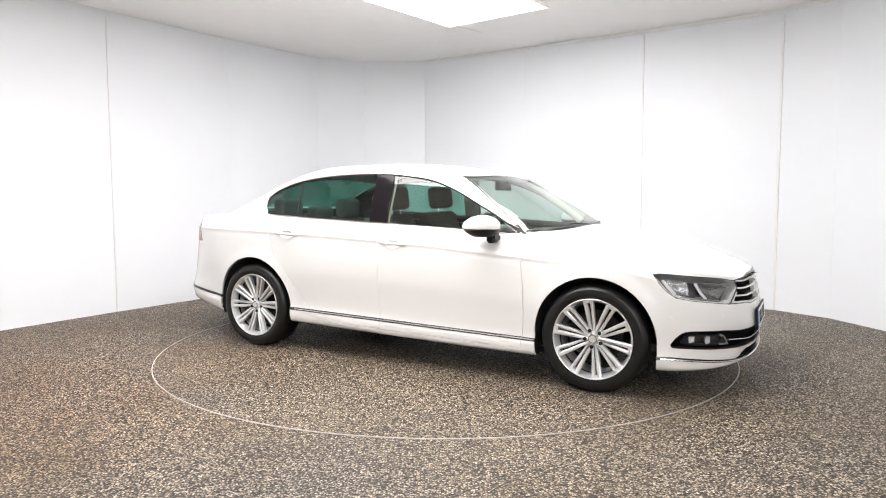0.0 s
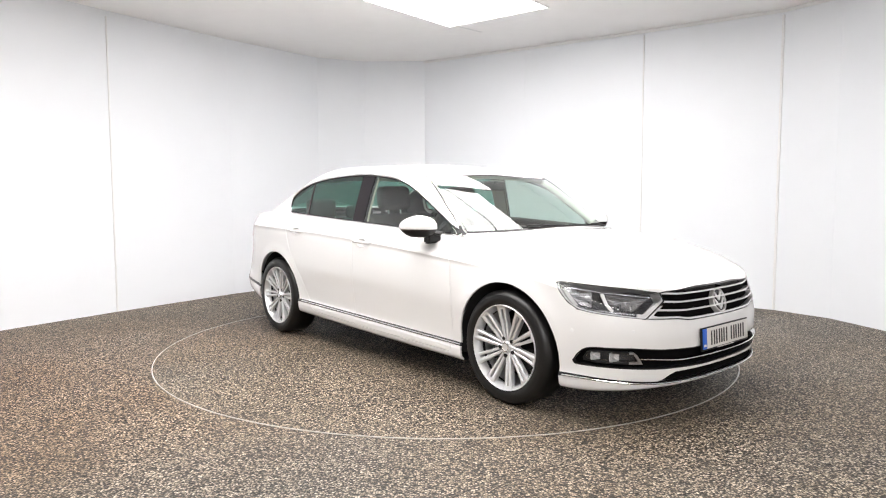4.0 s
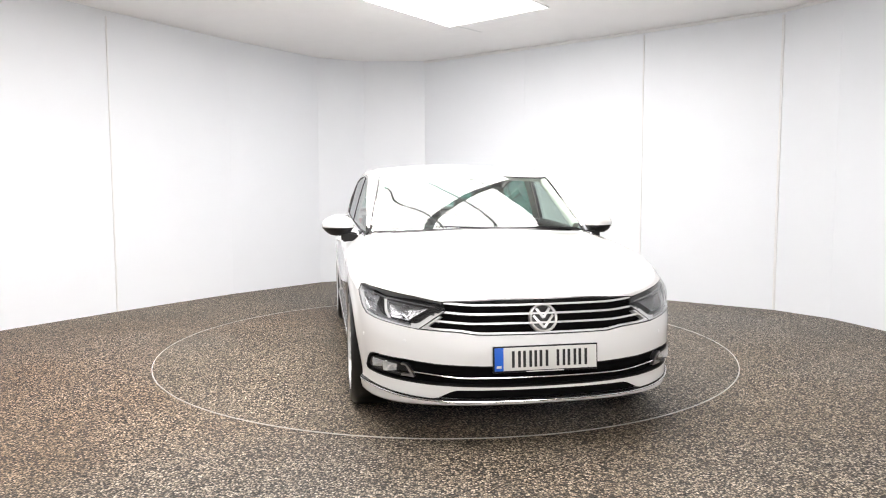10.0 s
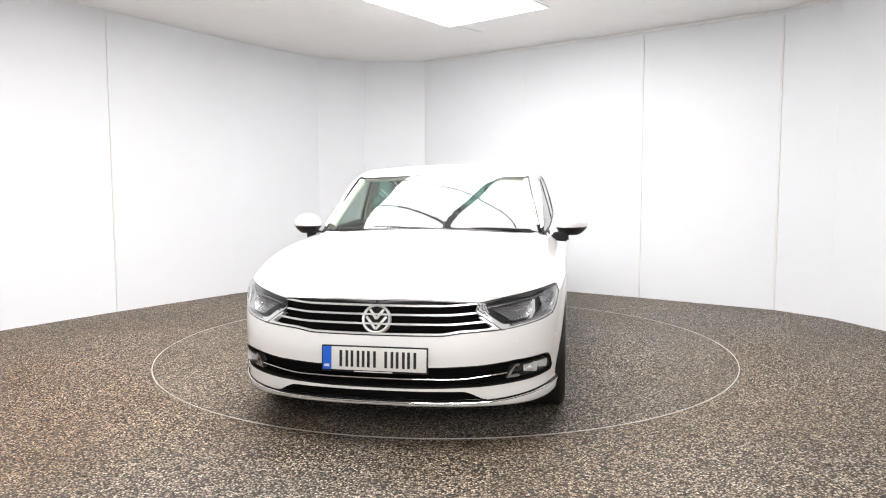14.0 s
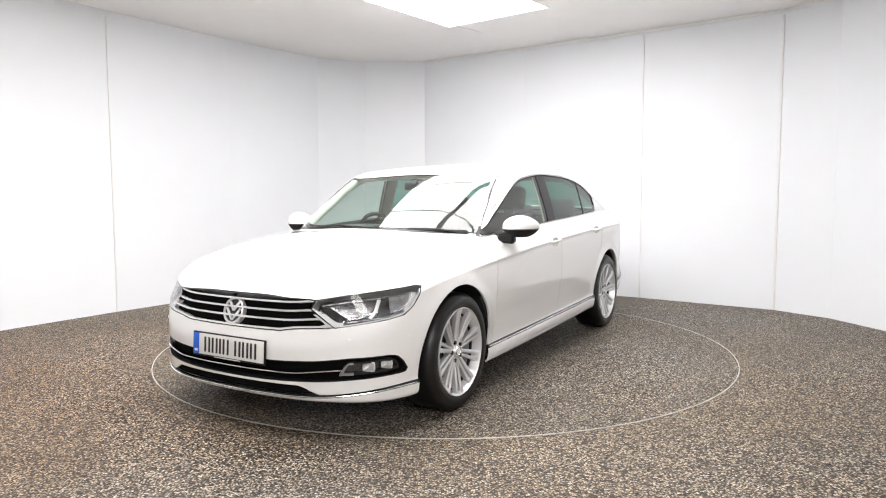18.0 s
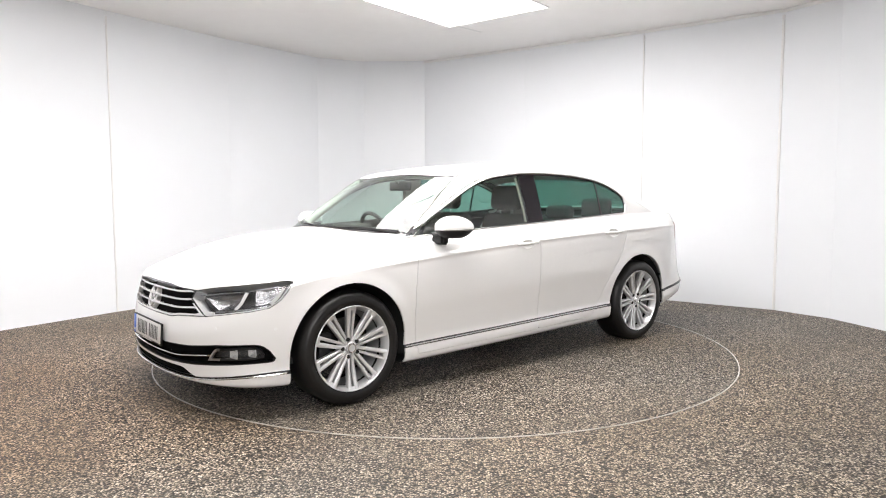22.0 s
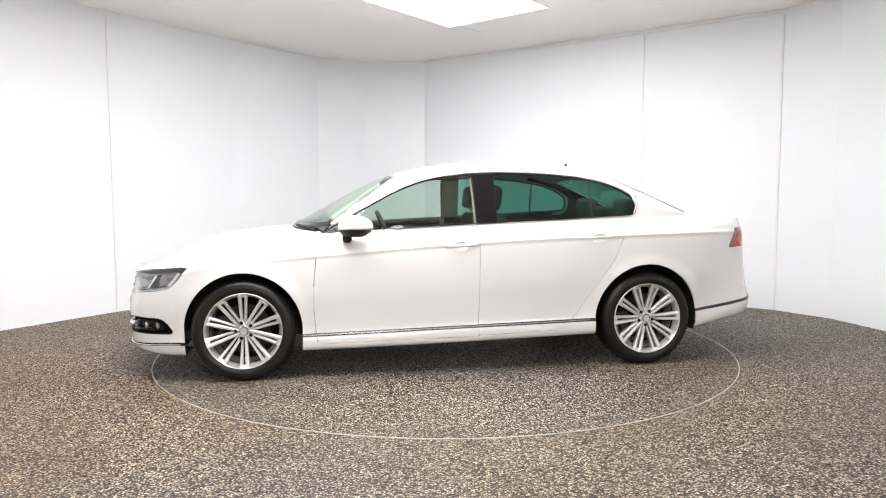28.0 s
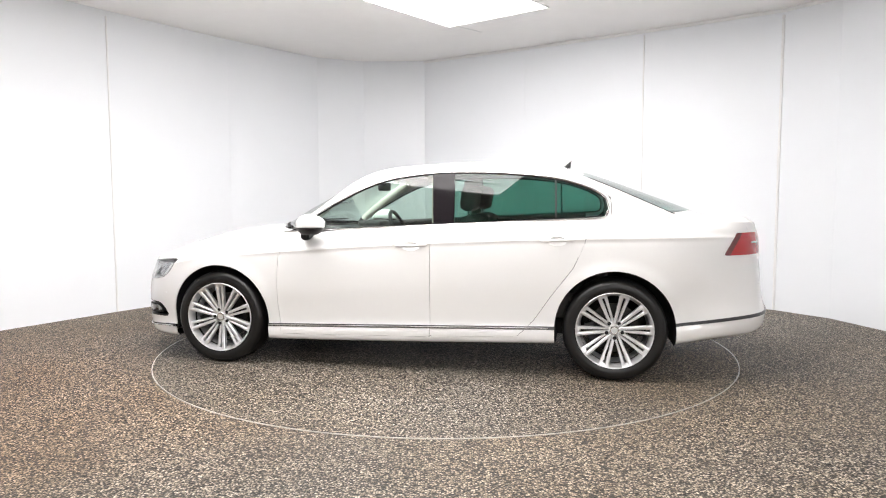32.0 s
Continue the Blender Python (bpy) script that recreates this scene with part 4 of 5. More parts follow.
    def strip(pts, width, depth, side, thick=0.004):
        """A flat bar behind the lens through (u, z) points."""
        bm = bmesh.new()
        rows = []
        for k, (u, z) in enumerate(pts):
            a, b = pts[max(k - 1, 0)], pts[min(k + 1, len(pts) - 1)]
            d = Vector((b[0] - a[0], b[1] - a[1])).normalized()
            quad = []
            for w, t in ((-0.5, 0.0), (0.5, 0.0), (0.5, thick), (-0.5, thick)):
                p = spot("lamp", u - d.y * w * width * 1.3, z + d.x * w * width)
                quad.append(bm.verts.new((p.x - depth - t, (p.y - 0.35 * depth) * (1 if side == "left" else -1), p.z)))
            rows.append(quad)
        for A, B in zip(rows, rows[1:]):
            for k in range(4):
                bm.faces.new((A[k], A[(k + 1) % 4], B[(k + 1) % 4], B[k]))
        bm.faces.new(rows[0])
        bm.faces.new(rows[-1])
        bmesh.ops.recalc_face_normals(bm, faces=bm.faces)
        return bm

    def bowl(at, r, depth, side, aim=0.25):
        """A round chrome reflector, open towards the front."""
        bm = lathe([(0.0, -depth), (r * 0.45, -depth * 0.82), (r * 0.8, -depth * 0.4), (r, 0.0), (r * 1.06, -0.002)], 24)
        for v in bm.verts:
            h = math.hypot(v.co.x, v.co.z)
            if h > 1e-5:
                k = (h / max(abs(v.co.x), abs(v.co.z))) ** 0.7
                v.co.x *= k * 1.12
                v.co.z *= k * 0.84
        bmesh.ops.transform(bm, matrix=Matrix.Translation(at) @ Matrix.Rotation(-math.pi / 2 + aim, 4, "Z"), verts=bm.verts)
        if side == "right":
            for v in bm.verts:
                v.co.y = -v.co.y
            bmesh.ops.reverse_faces(bm, faces=bm.faces)
        return bm

    fog_a, fog_b = spot("fog", 0.70, 0.368), spot("fog", 0.785, 0.374)
    merged = {"skin": skin, "lamp": g["lamp"] + g["lamp_bezel"], "fog": g["fog"], "tail": g["tail"] + g["tail_dark"]}
    for side in ("left", "right"):
        lamp = part("headlamp", take(merged, "lamp", 0.0, -0.085, side), M_LAMPBACK, car, "clear headlamp with chrome reflectors")
        lens = skin_part("lens", take(merged, "lamp", 0.0, 0.0, side), M_LENS, lamp, "clear lens")
        lens.visible_shadow = False
        part("housing_wall", take(g, "lamp_rim", 0.078, -0.005, side), M_LAMPWALL, lamp)
        part("bezel", take(g, "lamp_bezel", 0.02, -0.006, side), M_DRL, lamp, "white light strip")
        part("reflector", sheet(REFLECTOR_A, 0.020, 0.035, side), M_REFLECT, lamp, "dished chrome reflector")
        part("reflector", sheet(REFLECTOR_B, 0.020, 0.030, side), M_REFLECT, lamp, "dished chrome reflector")
        for at, r in ((spot("lamp", 0.655, 0.648), 0.013), (spot("lamp", 0.852, 0.676), 0.012)):
            part("bulb", bowl(at + Vector((-0.045, -0.012, 0)), r, -0.03, side), M_LENS, lamp)
        part("blade", strip([(0.708, 0.606), (0.735, 0.640), (0.752, 0.694)], 0.012, 0.012, side), M_DRL, lamp, "bright upright blade")
        part("blade", strip([(0.872, 0.634), (0.905, 0.672), (0.930, 0.716)], 0.012, 0.012, side), M_DRL, lamp, "bright upright blade")
        part("brow", strip([(0.495, 0.668), (0.62, 0.686), (0.75, 0.699), (0.90, 0.722)], 0.005, 0.016, side), M_REFLECT, lamp, "chrome line under the lamp's brow")
        part("lamp_step", strip([(0.61, 0.590), (0.70, 0.600), (0.80, 0.612), (0.87, 0.628)], 0.007, 0.010, side), M_REFLECT, lamp, "chrome step")
        fog = part("fog_lamp", take(merged, "fog", 0.0, -0.04, side), M_LAMPBACK, car, "clear fog lamp in a chrome frame")
        skin_part("lens", take(merged, "fog", 0.0, -0.004, side), M_LENS, fog).visible_shadow = False
        part("frame", take(g, "fog_rim", 0.02, 0.001, side), M_SATIN, fog, "satin chrome frame")
        part("edge", take(g, "fog_edge", 0.03, 0.0, side), M_BLACK, fog, "black lamp edge")
        part("reflector", bowl(fog_a + Vector((-0.010, 0, 0.001)), 0.030, 0.022, side, 0.2), M_WINTRIM, fog)
        part("reflector", bowl(fog_b + Vector((-0.012, -0.006, -0.002)), 0.026, 0.022, side, 0.35), M_WINTRIM, fog)
        tail = skin_part("tail_lamp", take(g, "tail", 0.03, 0.003, side), M_RED, car, "red wrap-round tail lamp")
        rear = [min((v for f in g["tail"] for v in f.verts), key=lambda v: (v.co.x - xt) ** 2 + (v.co.z - 0.905) ** 2).co for xt in (-2.26, -2.30, -2.34, -2.375)]
        part("reversing_light", tube([(p.x, (1 if side == "left" else -1) * (p.y + 0.004), 0.905) for p in rear], 0.007, 6), M_DRL, tail, "white reversing light strip")
        skin_part("smoked_band", take(g, "tail_dark", 0.03, 0.003, side), M_DARKRED, tail, "smoked red lamp band")
    back = take(g, "grille", 0.0, -0.028)
    for v in back.verts:
        v.co.z = min(v.co.z, 0.702)
    part("grille", back, M_VOID, car, "gloss black grille with chrome slats")
    for k in range(4):
        part("grille_slat", take(g, "slat%d" % k, 0.030, 0.001), M_WINTRIM, car, "slim chrome grille slat")
    part("grille_surround", take(g, "grille_rim", 0.03), M_GLOSS, car)
    part("lower_intake", take(g, "intake", 0.0, -0.030), M_VOID, car, "black lower air intake")
    part("intake_strip", take(g, "intake_line", 0.03, 0.0), M_CHROME, car, "thin chrome strip")
    part("intake_surround", take(g, "intake_rim", 0.03, -0.002), M_BLACK, car)
    part("lower_grille", take(g, "mouth", 0.0, -0.012), M_VOID, car)
    part("front_lip", take(g, "lip", 0.012, 0.004), M_GLOSS, car, "gloss black lower bumper lip")
    P = through_points(OUTLINE, 400)
    pts = []
    for k in range(120):
        t = P[k + 1] - P[k]
        n = np.array([t[1], -t[0]]) / math.hypot(*t)
        n = n if n[0] > 0 or n[1] > 0 else -n
        u = 0.02 * math.degrees(math.atan2(P[k][1], P[k][0] - 1.0))
        if P[k][0] < 1.79:
            break
        q = P[k] - n * 0.006
        pts.append((q[0], q[1], 0.219 + 0.032 * float(smooth01((u - 0.42) / 0.53))))
    whole = [(x, -y, z) for x, y, z in pts[:0:-1]] + pts
    line = []
    for k in range(120):
        u = 0.02 * math.degrees(math.atan2(P[k][1], P[k][0] - 1.0))
        if u > 0.585:
            break
        t = P[k + 1] - P[k]
        n = np.array([-t[1], t[0]]) / math.hypot(*t)
        n = n if n[0] > 0 else -n
        q = P[k] + n * 0.001
        line.append((q[0], q[1], 0.337 + 0.021 * float(smooth01((u - 0.33) / 0.27))))
    part("intake_bead", tube([(x, -y, z) for x, y, z in line[:0:-1]] + line, 0.0042, 8), M_CHROME, car, "chrome line across the lower intake")
    part("lip_bead", tube(whole, 0.0045, 8), M_CHROME, car, "chrome line along the bumper lip")
    part("cowl", take(g, "cowl", 0.01), M_BLACK, car, "black plastic cowl panel")
    part("screen_border", take(g, "screen_edge", 0.004), M_PILLAR, car, "black windscreen border")
    part("headliner", take(g, "roof", 0.0, -0.035), M_CREAM, car, "cream roof lining")
    upper = [(f, f.calc_center_median()) for f in g["side_panel"]]
    lining = {"skin": skin, "a": [f for f, c in upper if c.z > 1.0 and c.x > -0.95], "c": [f for f, c in upper if c.z > 1.0 and -1.9 < c.x <= -0.95]}
    pair(g, "pillar", "pillar_cover", M_CREAM, 0.0, "cream door pillar lining", -0.036)
    pair(lining, "a", "pillar_lining", M_CREAM, 0.0, "cream pillar lining", -0.020)
    pair(lining, "c", "rear_pillar_lining", M_DASH, 0.0, "dark rear pillar lining", -0.020)
    skin.free()
    return doors


doors = build_body()


# ---- wheels ----
def twin_spoke(bm, a, r0, r1, half0, half1, y0, y1, lean):
    """One bar of a spoke from the hub to the rim."""
    ca, sa = math.cos(a), math.sin(a)
    def P(r, t, y):
        return (r * ca - t * sa, y, r * sa + t * ca)
    secs = []
    for k in range(5):
        s = k / 4
        r = r0 + (r1 - r0) * s
        h = half0 + (half1 - half0) * s
        off = lean[0] + (lean[1] - lean[0]) * s
        y = y0 + (y1 - y0) * (s ** 1.5)
        secs.append([bm.verts.new(P(r, off - h, y - 0.03)), bm.verts.new(P(r, off - h, y - 0.004)), bm.verts.new(P(r, off - h * 0.55, y)),
                     bm.verts.new(P(r, off + h * 0.55, y)), bm.verts.new(P(r, off + h, y - 0.004)), bm.verts.new(P(r, off + h, y - 0.03))])
    for A, B in zip(secs, secs[1:]):
        for j in range(5):
            bm.faces.new((A[j], B[j], B[j + 1], A[j + 1]))
    bm.faces.new(secs[-1])


def build_wheel():
    """Outer face towards +y; centre at the origin."""
    wheel = new("wheel")
    wheel.parent = car
    w = 0.1175
    tyre = [(0.246, -w + 0.012), (0.262, -w), (0.300, -w - 0.004), (0.322, -w + 0.012), (0.333, -w + 0.032), (0.335, -0.05), (0.3352, 0.0), (0.335, 0.05),
            (0.333, w - 0.032), (0.322, w - 0.012), (0.306, w + 0.002), (0.300, w + 0.0035), (0.285, w + 0.004), (0.279, w + 0.005), (0.262, w), (0.250, w - 0.004), (0.246, w - 0.012)]
    part("tyre", lathe(tyre, 72), M_RUBBER, wheel, "black low-profile tyre")
    rim = part("rim", lathe([(0.250, w - 0.008), (0.2495, w + 0.001), (0.247, w + 0.003), (0.243, w + 0.001), (0.239, w - 0.010), (0.230, w - 0.03), (0.220, w - 0.07), (0.214, -w + 0.05), (0.225, -w + 0.02), (0.247, -w + 0.012)], 72), M_RIM, wheel, "silver multi-spoke alloy rim")
    for i in range(10):
        a = 2 * math.pi * (i + 0.5) / 10
        bm = bmesh.new()
        twin_spoke(bm, a, 0.030, 0.244, 0.0082, 0.0132, w - 0.030, w - 0.003, (-0.0095, -0.0212))
        twin_spoke(bm, a, 0.030, 0.244, 0.0068, 0.0108, w - 0.034, w - 0.008, (0.0095, 0.0200))
        twin_spoke(bm, a, 0.222, 0.2465, 0.0310, 0.0345, w - 0.009, w - 0.002, (-0.0015, -0.0015))
        bmesh.ops.recalc_face_normals(bm, faces=bm.faces)
        part("spoke", bm, M_RIM, rim, smooth=35)
    hub = part("hub", lathe([(0.0, w - 0.020), (0.030, w - 0.020), (0.034, w - 0.026), (0.038, w - 0.040), (0.066, w - 0.058), (0.072, w - 0.075)], 40), M_RIM, rim)
    part("centre_cap", lathe([(0.0, w - 0.016), (0.026, w - 0.016), (0.028, w - 0.019), (0.0285, w - 0.024)], 32), M_RIM, rim, "round silver centre cap with a chrome ring")
    part("cap_ring", lathe([(0.021, w - 0.0165), (0.022, w - 0.0145), (0.027, w - 0.0145), (0.029, w - 0.019)], 32), M_CHROME, rim)
    for i in range(5):
        a = 2 * math.pi * i / 5
        bm = lathe([(0.0, w - 0.0265), (0.0105, w - 0.0265), (0.0122, w - 0.029), (0.0128, w - 0.06)], 12)
        bmesh.ops.translate(bm, vec=(0.053 * math.cos(a), 0, 0.053 * math.sin(a)), verts=bm.verts)
        part("wheel_bolt", bm, M_BLACK, rim)
    part("brake_disc", lathe([(0.03, -0.02), (0.162, -0.02), (0.162, 0.0), (0.03, 0.0)], 48), M_DISC, wheel, "grey steel brake disc")
    bm = bmesh.new()
    box(bm, (0.09, -0.03, -0.09), (0.175, 0.03, 0.09), 0.012)
    part("brake_caliper", bm, M_RIMDARK, wheel)
    part("barrel", lathe([(0.221, w - 0.05), (0.216, -0.1)], 48), M_RIMDARK, wheel)
    return wheel


wheel = build_wheel()
wheel.matrix_basis = pose(WHEEL_X, 0.787, TIRE_R)
spots = [(-WHEEL_X, 0.784, 0), (WHEEL_X, -0.787, 180), (-WHEEL_X, -0.784, 180)]
for x, y, turn in spots:
    copy_thing(wheel, pose(x, y, TIRE_R, 0, 20 if x < 0 else 7, turn))


# ---- wheel housings, underbody ----
def build_under():
    O = through_points(OUTLINE, 400)
    for cx in (WHEEL_X, -WHEEL_X):
        for sg in (1, -1):
            bm = bmesh.new()
            n = 26
            A, B = [], []
            for i in range(n):
                a = math.radians(-15 + 210 * i / (n - 1))
                x, z = cx + 0.389 * math.cos(a), 0.338 + 0.389 * math.sin(a)
                k = int(np.argmin(np.abs(O[:, 0] - x)))
                A.append(bm.verts.new((x, sg * (O[k, 1] - 0.035), z)))
                B.append(bm.verts.new((x, sg * 0.56, z)))
            for i in range(n - 1):
                bm.faces.new((A[i], A[i + 1], B[i + 1], B[i]))
            bm.faces.new(B)
            part("wheel_arch_liner", bm, M_UNDER, car)
    bm = bmesh.new()
    box(bm, (-2.15, -0.56, 0.285), (2.05, 0.56, 0.34), 0.02)
    box(bm, (-0.98, -0.84, 0.225), (0.98, 0.84, 0.30), 0.02)
    part("underbody", bm, M_UNDER, car, "dark underbody")
    # bulkhead and boot walls hide the empty inside
    bm = bmesh.new()
    box(bm, (1.00, -0.56, 0.3), (1.03, 0.56, 0.93))
    box(bm, (-1.55, -0.56, 0.3), (-1.52, 0.56, 1.0))
    part("bulkhead", bm, M_UNDER, car)
    # cooling pack behind the front openings
    bm = bmesh.new()
    box(bm, (1.95, -0.52, 0.24), (2.03, 0.52, 0.66), 0.01)
    part("radiator", bm, M_UNDER, car)
    for sg in (1, -1):
        bm = bmesh.new()
        box(bm, (1.42, sg * 0.70 - 0.10, 0.28), (1.86, sg * 0.70 + 0.10, 0.32))
        box(bm, (1.81, sg * 0.66 - 0.10, 0.22), (1.84, sg * 0.66 + 0.14, 0.62))
        part("splash_shield", bm, M_UNDER, car)


build_under()


# ---- mirrors, handles, plate, badge, aerial, wipers ----
def build_mirror(sg):
    """A teardrop housing on a foot at the base of the front window."""
    c = Vector((0.662, 0.945, 1.014))

    def shell(lo, hi, grow, flat):
        bm = bmesh.new()
        bmesh.ops.create_uvsphere(bm, u_segments=28, v_segments=18, radius=1.0)
        for v in bm.verts:
            x, y, z = v.co
            # blunt to the rear, tapering outwards
            x = max(x, -0.92)
            k = 1.0 - 0.16 * max(y, 0)
            zz = z * (0.068 if z > 0 else 0.078) * k
            v.co = Vector((x * 0.112 * grow * (1 - 0.10 * y) - 0.03 * y, y * 0.108 * grow, zz * grow * (1.05 + 0.12 * x)))
        for v in bm.verts:
            v.co.z = min(max(v.co.z, lo), hi)
        bmesh.ops.remove_doubles(bm, verts=bm.verts, dist=0.0006)
        for v in bm.verts:
            v.co += c
            v.co.y *= sg
        if sg < 0:
            bmesh.ops.reverse_faces(bm, faces=bm.faces)
        return bm
    body = part("mirror", shell(-0.016, 0.08, 1.0, 0), M_PAINT, car, "white door mirror with black base")
    part("mirror_base", shell(-0.070, -0.0215, 0.985, 0), M_BLACK, body, "black lower housing")
    part("mirror_strip", shell(-0.0225, -0.0155, 1.008, 0), M_CHROME, body, "bright side indicator strip")
    bm = bmesh.new()
    box(bm, (0.690, 0.810, 0.900), (0.750, 0.925, 0.975), 0.0)
    for v in bm.verts:
        if v.co.y < 0.86:
            v.co.z = 0.910 if v.co.z < 0.95 else 0.958
        else:
            v.co.z = 0.902 if v.co.z < 0.95 else 0.985
    bmesh.ops.bevel(bm, geom=bm.edges[:], offset=0.012, segments=3, affect="EDGES")
    for v in bm.verts:
        v.co.y *= sg
    if sg < 0:
        bmesh.ops.reverse_faces(bm, faces=bm.faces)
    part("mirror_foot", bm, M_BLACK, body, "black mirror foot")
    bm = bmesh.new()
    box(bm, (0.5585, 0.918, 0.998), (0.5630, 0.966, 1.032), 0.001)
    for v in bm.verts:
        v.co.y *= sg
    if sg < 0:
        bmesh.ops.reverse_faces(bm, faces=bm.faces)
    part("mirror_glass", bm, M_REFLECT, body, "mirror glass")


def build_handle(x, z, door, sg):
    """A slim pull bar across a dished recess in the door."""
    O = through_points(OUTLINE, 400)
    y = float(np.interp(-x, -O[:, 0], O[:, 1])) - 0.004
    path = []
    for i in range(17):
        t = i / 16
        path.append((x + 0.108 - 0.216 * t, y + 0.030 * math.sin(math.pi * t) ** 0.4 - 0.010, z + 0.007 + 0.006 * (t - 0.5)))
    bm = tube(path, 0.0085, 10)
    for v in bm.verts:
        v.co.z = z + 0.007 + (v.co.z - z - 0.007) * 1.25
    grip = part("handle", bm, M_PAINT, door, "white pull handle")
    bm = lathe([(0.0, -0.024), (0.5, -0.022), (0.8, -0.014), (0.95, -0.005), (1.03, 0.0)], 36)
    bmesh.ops.scale(bm, vec=(0.061, 1, 0.032), verts=bm.verts)
    bmesh.ops.translate(bm, vec=(x, y, z), verts=bm.verts)
    cup = part("handle_cup", bm, M_PAINT, door)
    for ob in (grip, cup):
        for v in ob.data.vertices:
            v.co.y *= sg
        if sg < 0:
            ob.data.flip_normals()


for sg, k in ((1, 0), (-1, 1)):
    build_mirror(sg)
    build_handle(*CUPS[0], doors["front_door"][k], sg)
    build_handle(*CUPS[1], doors["rear_door"][k], sg)


def build_plate():
    """A flat white plate with a blue band; its characters are plain bars."""
    x, z, tilt = 2.2665, 0.428, 0.06
    bm = bmesh.new()
    box(bm, (-0.010, -0.264, -0.064), (0.002, 0.264, 0.064), 0.004)
    at = Matrix.Translation((x, 0, z)) @ Matrix.Rotation(-tilt, 4, "Y")
    plate = part("number_plate", bm, M_BLACK, car, "white front number plate in a black holder", at=at)
    bm = bmesh.new()
    box(bm, (0.002, -0.213, -0.0535), (0.005, 0.257, 0.0575), 0.001)
    part("plate_face", bm, M_PLATE, plate)
    bm = bmesh.new()
    box(bm, (0.002, -0.257, -0.0535), (0.005, -0.2132, 0.0575), 0.001)
    part("plate_band", bm, M_BLUE, plate, "blue plate band")
    bm = bmesh.new()
    box(bm, (0.005, -0.248, -0.040), (0.0058, -0.224, -0.028))
    part("plate_mark", bm, M_PLATE, plate)
    y = -0.172
    for i in range(7):
        if i == 4:
            y += 0.030
        w = 0.044 if i != 2 else 0.014
        bm = bmesh.new()
        # a plain bar the size of a character, with an open middle
        box(bm, (0.005, y, -0.038), (0.0062, y + 0.0135, 0.041))
        if w > 0.02:
            box(bm, (0.005, y + w - 0.0135, -0.038), (0.0062, y + w, 0.041))
        part("plate_bar", bm, M_INK, plate)
        y += w + 0.012
    bm = bmesh.new()
    box(bm, (0.0015, -0.10, -0.0625), (0.0032, 0.09, -0.0575))
    part("plate_maker_bar", bm, M_PLATE, plate)


def build_badge():
    at = Matrix.Translation((2.219, 0, 0.617)) @ Matrix.Rotation(-0.30, 4, "Y")
    disc = lathe([(0.0, 0.0), (0.060, 0.0), (0.062, -0.02)], 40)
    bmesh.ops.rotate(disc, matrix=Matrix.Rotation(-math.pi / 2, 3, "Z"), verts=disc.verts)
    badge = part("badge", disc, M_GLOSS, car, "round chrome and black badge", at=at)
    ring = lathe([(0.059, 0.0), (0.061, 0.008), (0.066, 0.010), (0.071, 0.006), (0.072, -0.02), (0.059, -0.02)], 48, closed=True)
    bmesh.ops.rotate(ring, matrix=Matrix.Rotation(-math.pi / 2, 3, "Z"), verts=ring.verts)
    part("badge_ring", ring, M_WINTRIM, badge, "chrome ring")
    bars = [((-0.034, 0.046), (0.0, 0.000)), ((0.034, 0.046), (0.0, 0.000)), ((-0.050, 0.012), (0.0, -0.050)), ((0.050, 0.012), (0.0, -0.050))]
    for (y0, z0), (y1, z1) in bars:
        bm = bmesh.new()
        d = Vector((0, y1 - y0, z1 - z0))
        m = Matrix.Translation((0.003, (y0 + y1) / 2, (z0 + z1) / 2)) @ Matrix.Rotation(math.atan2(d.z, d.y), 4, "X")
        box(bm, (-0.004, -d.length / 2, -0.0065), (0.004, d.length / 2, 0.0065), 0.002, m)
        part("badge_bar", bm, M_WINTRIM, badge)


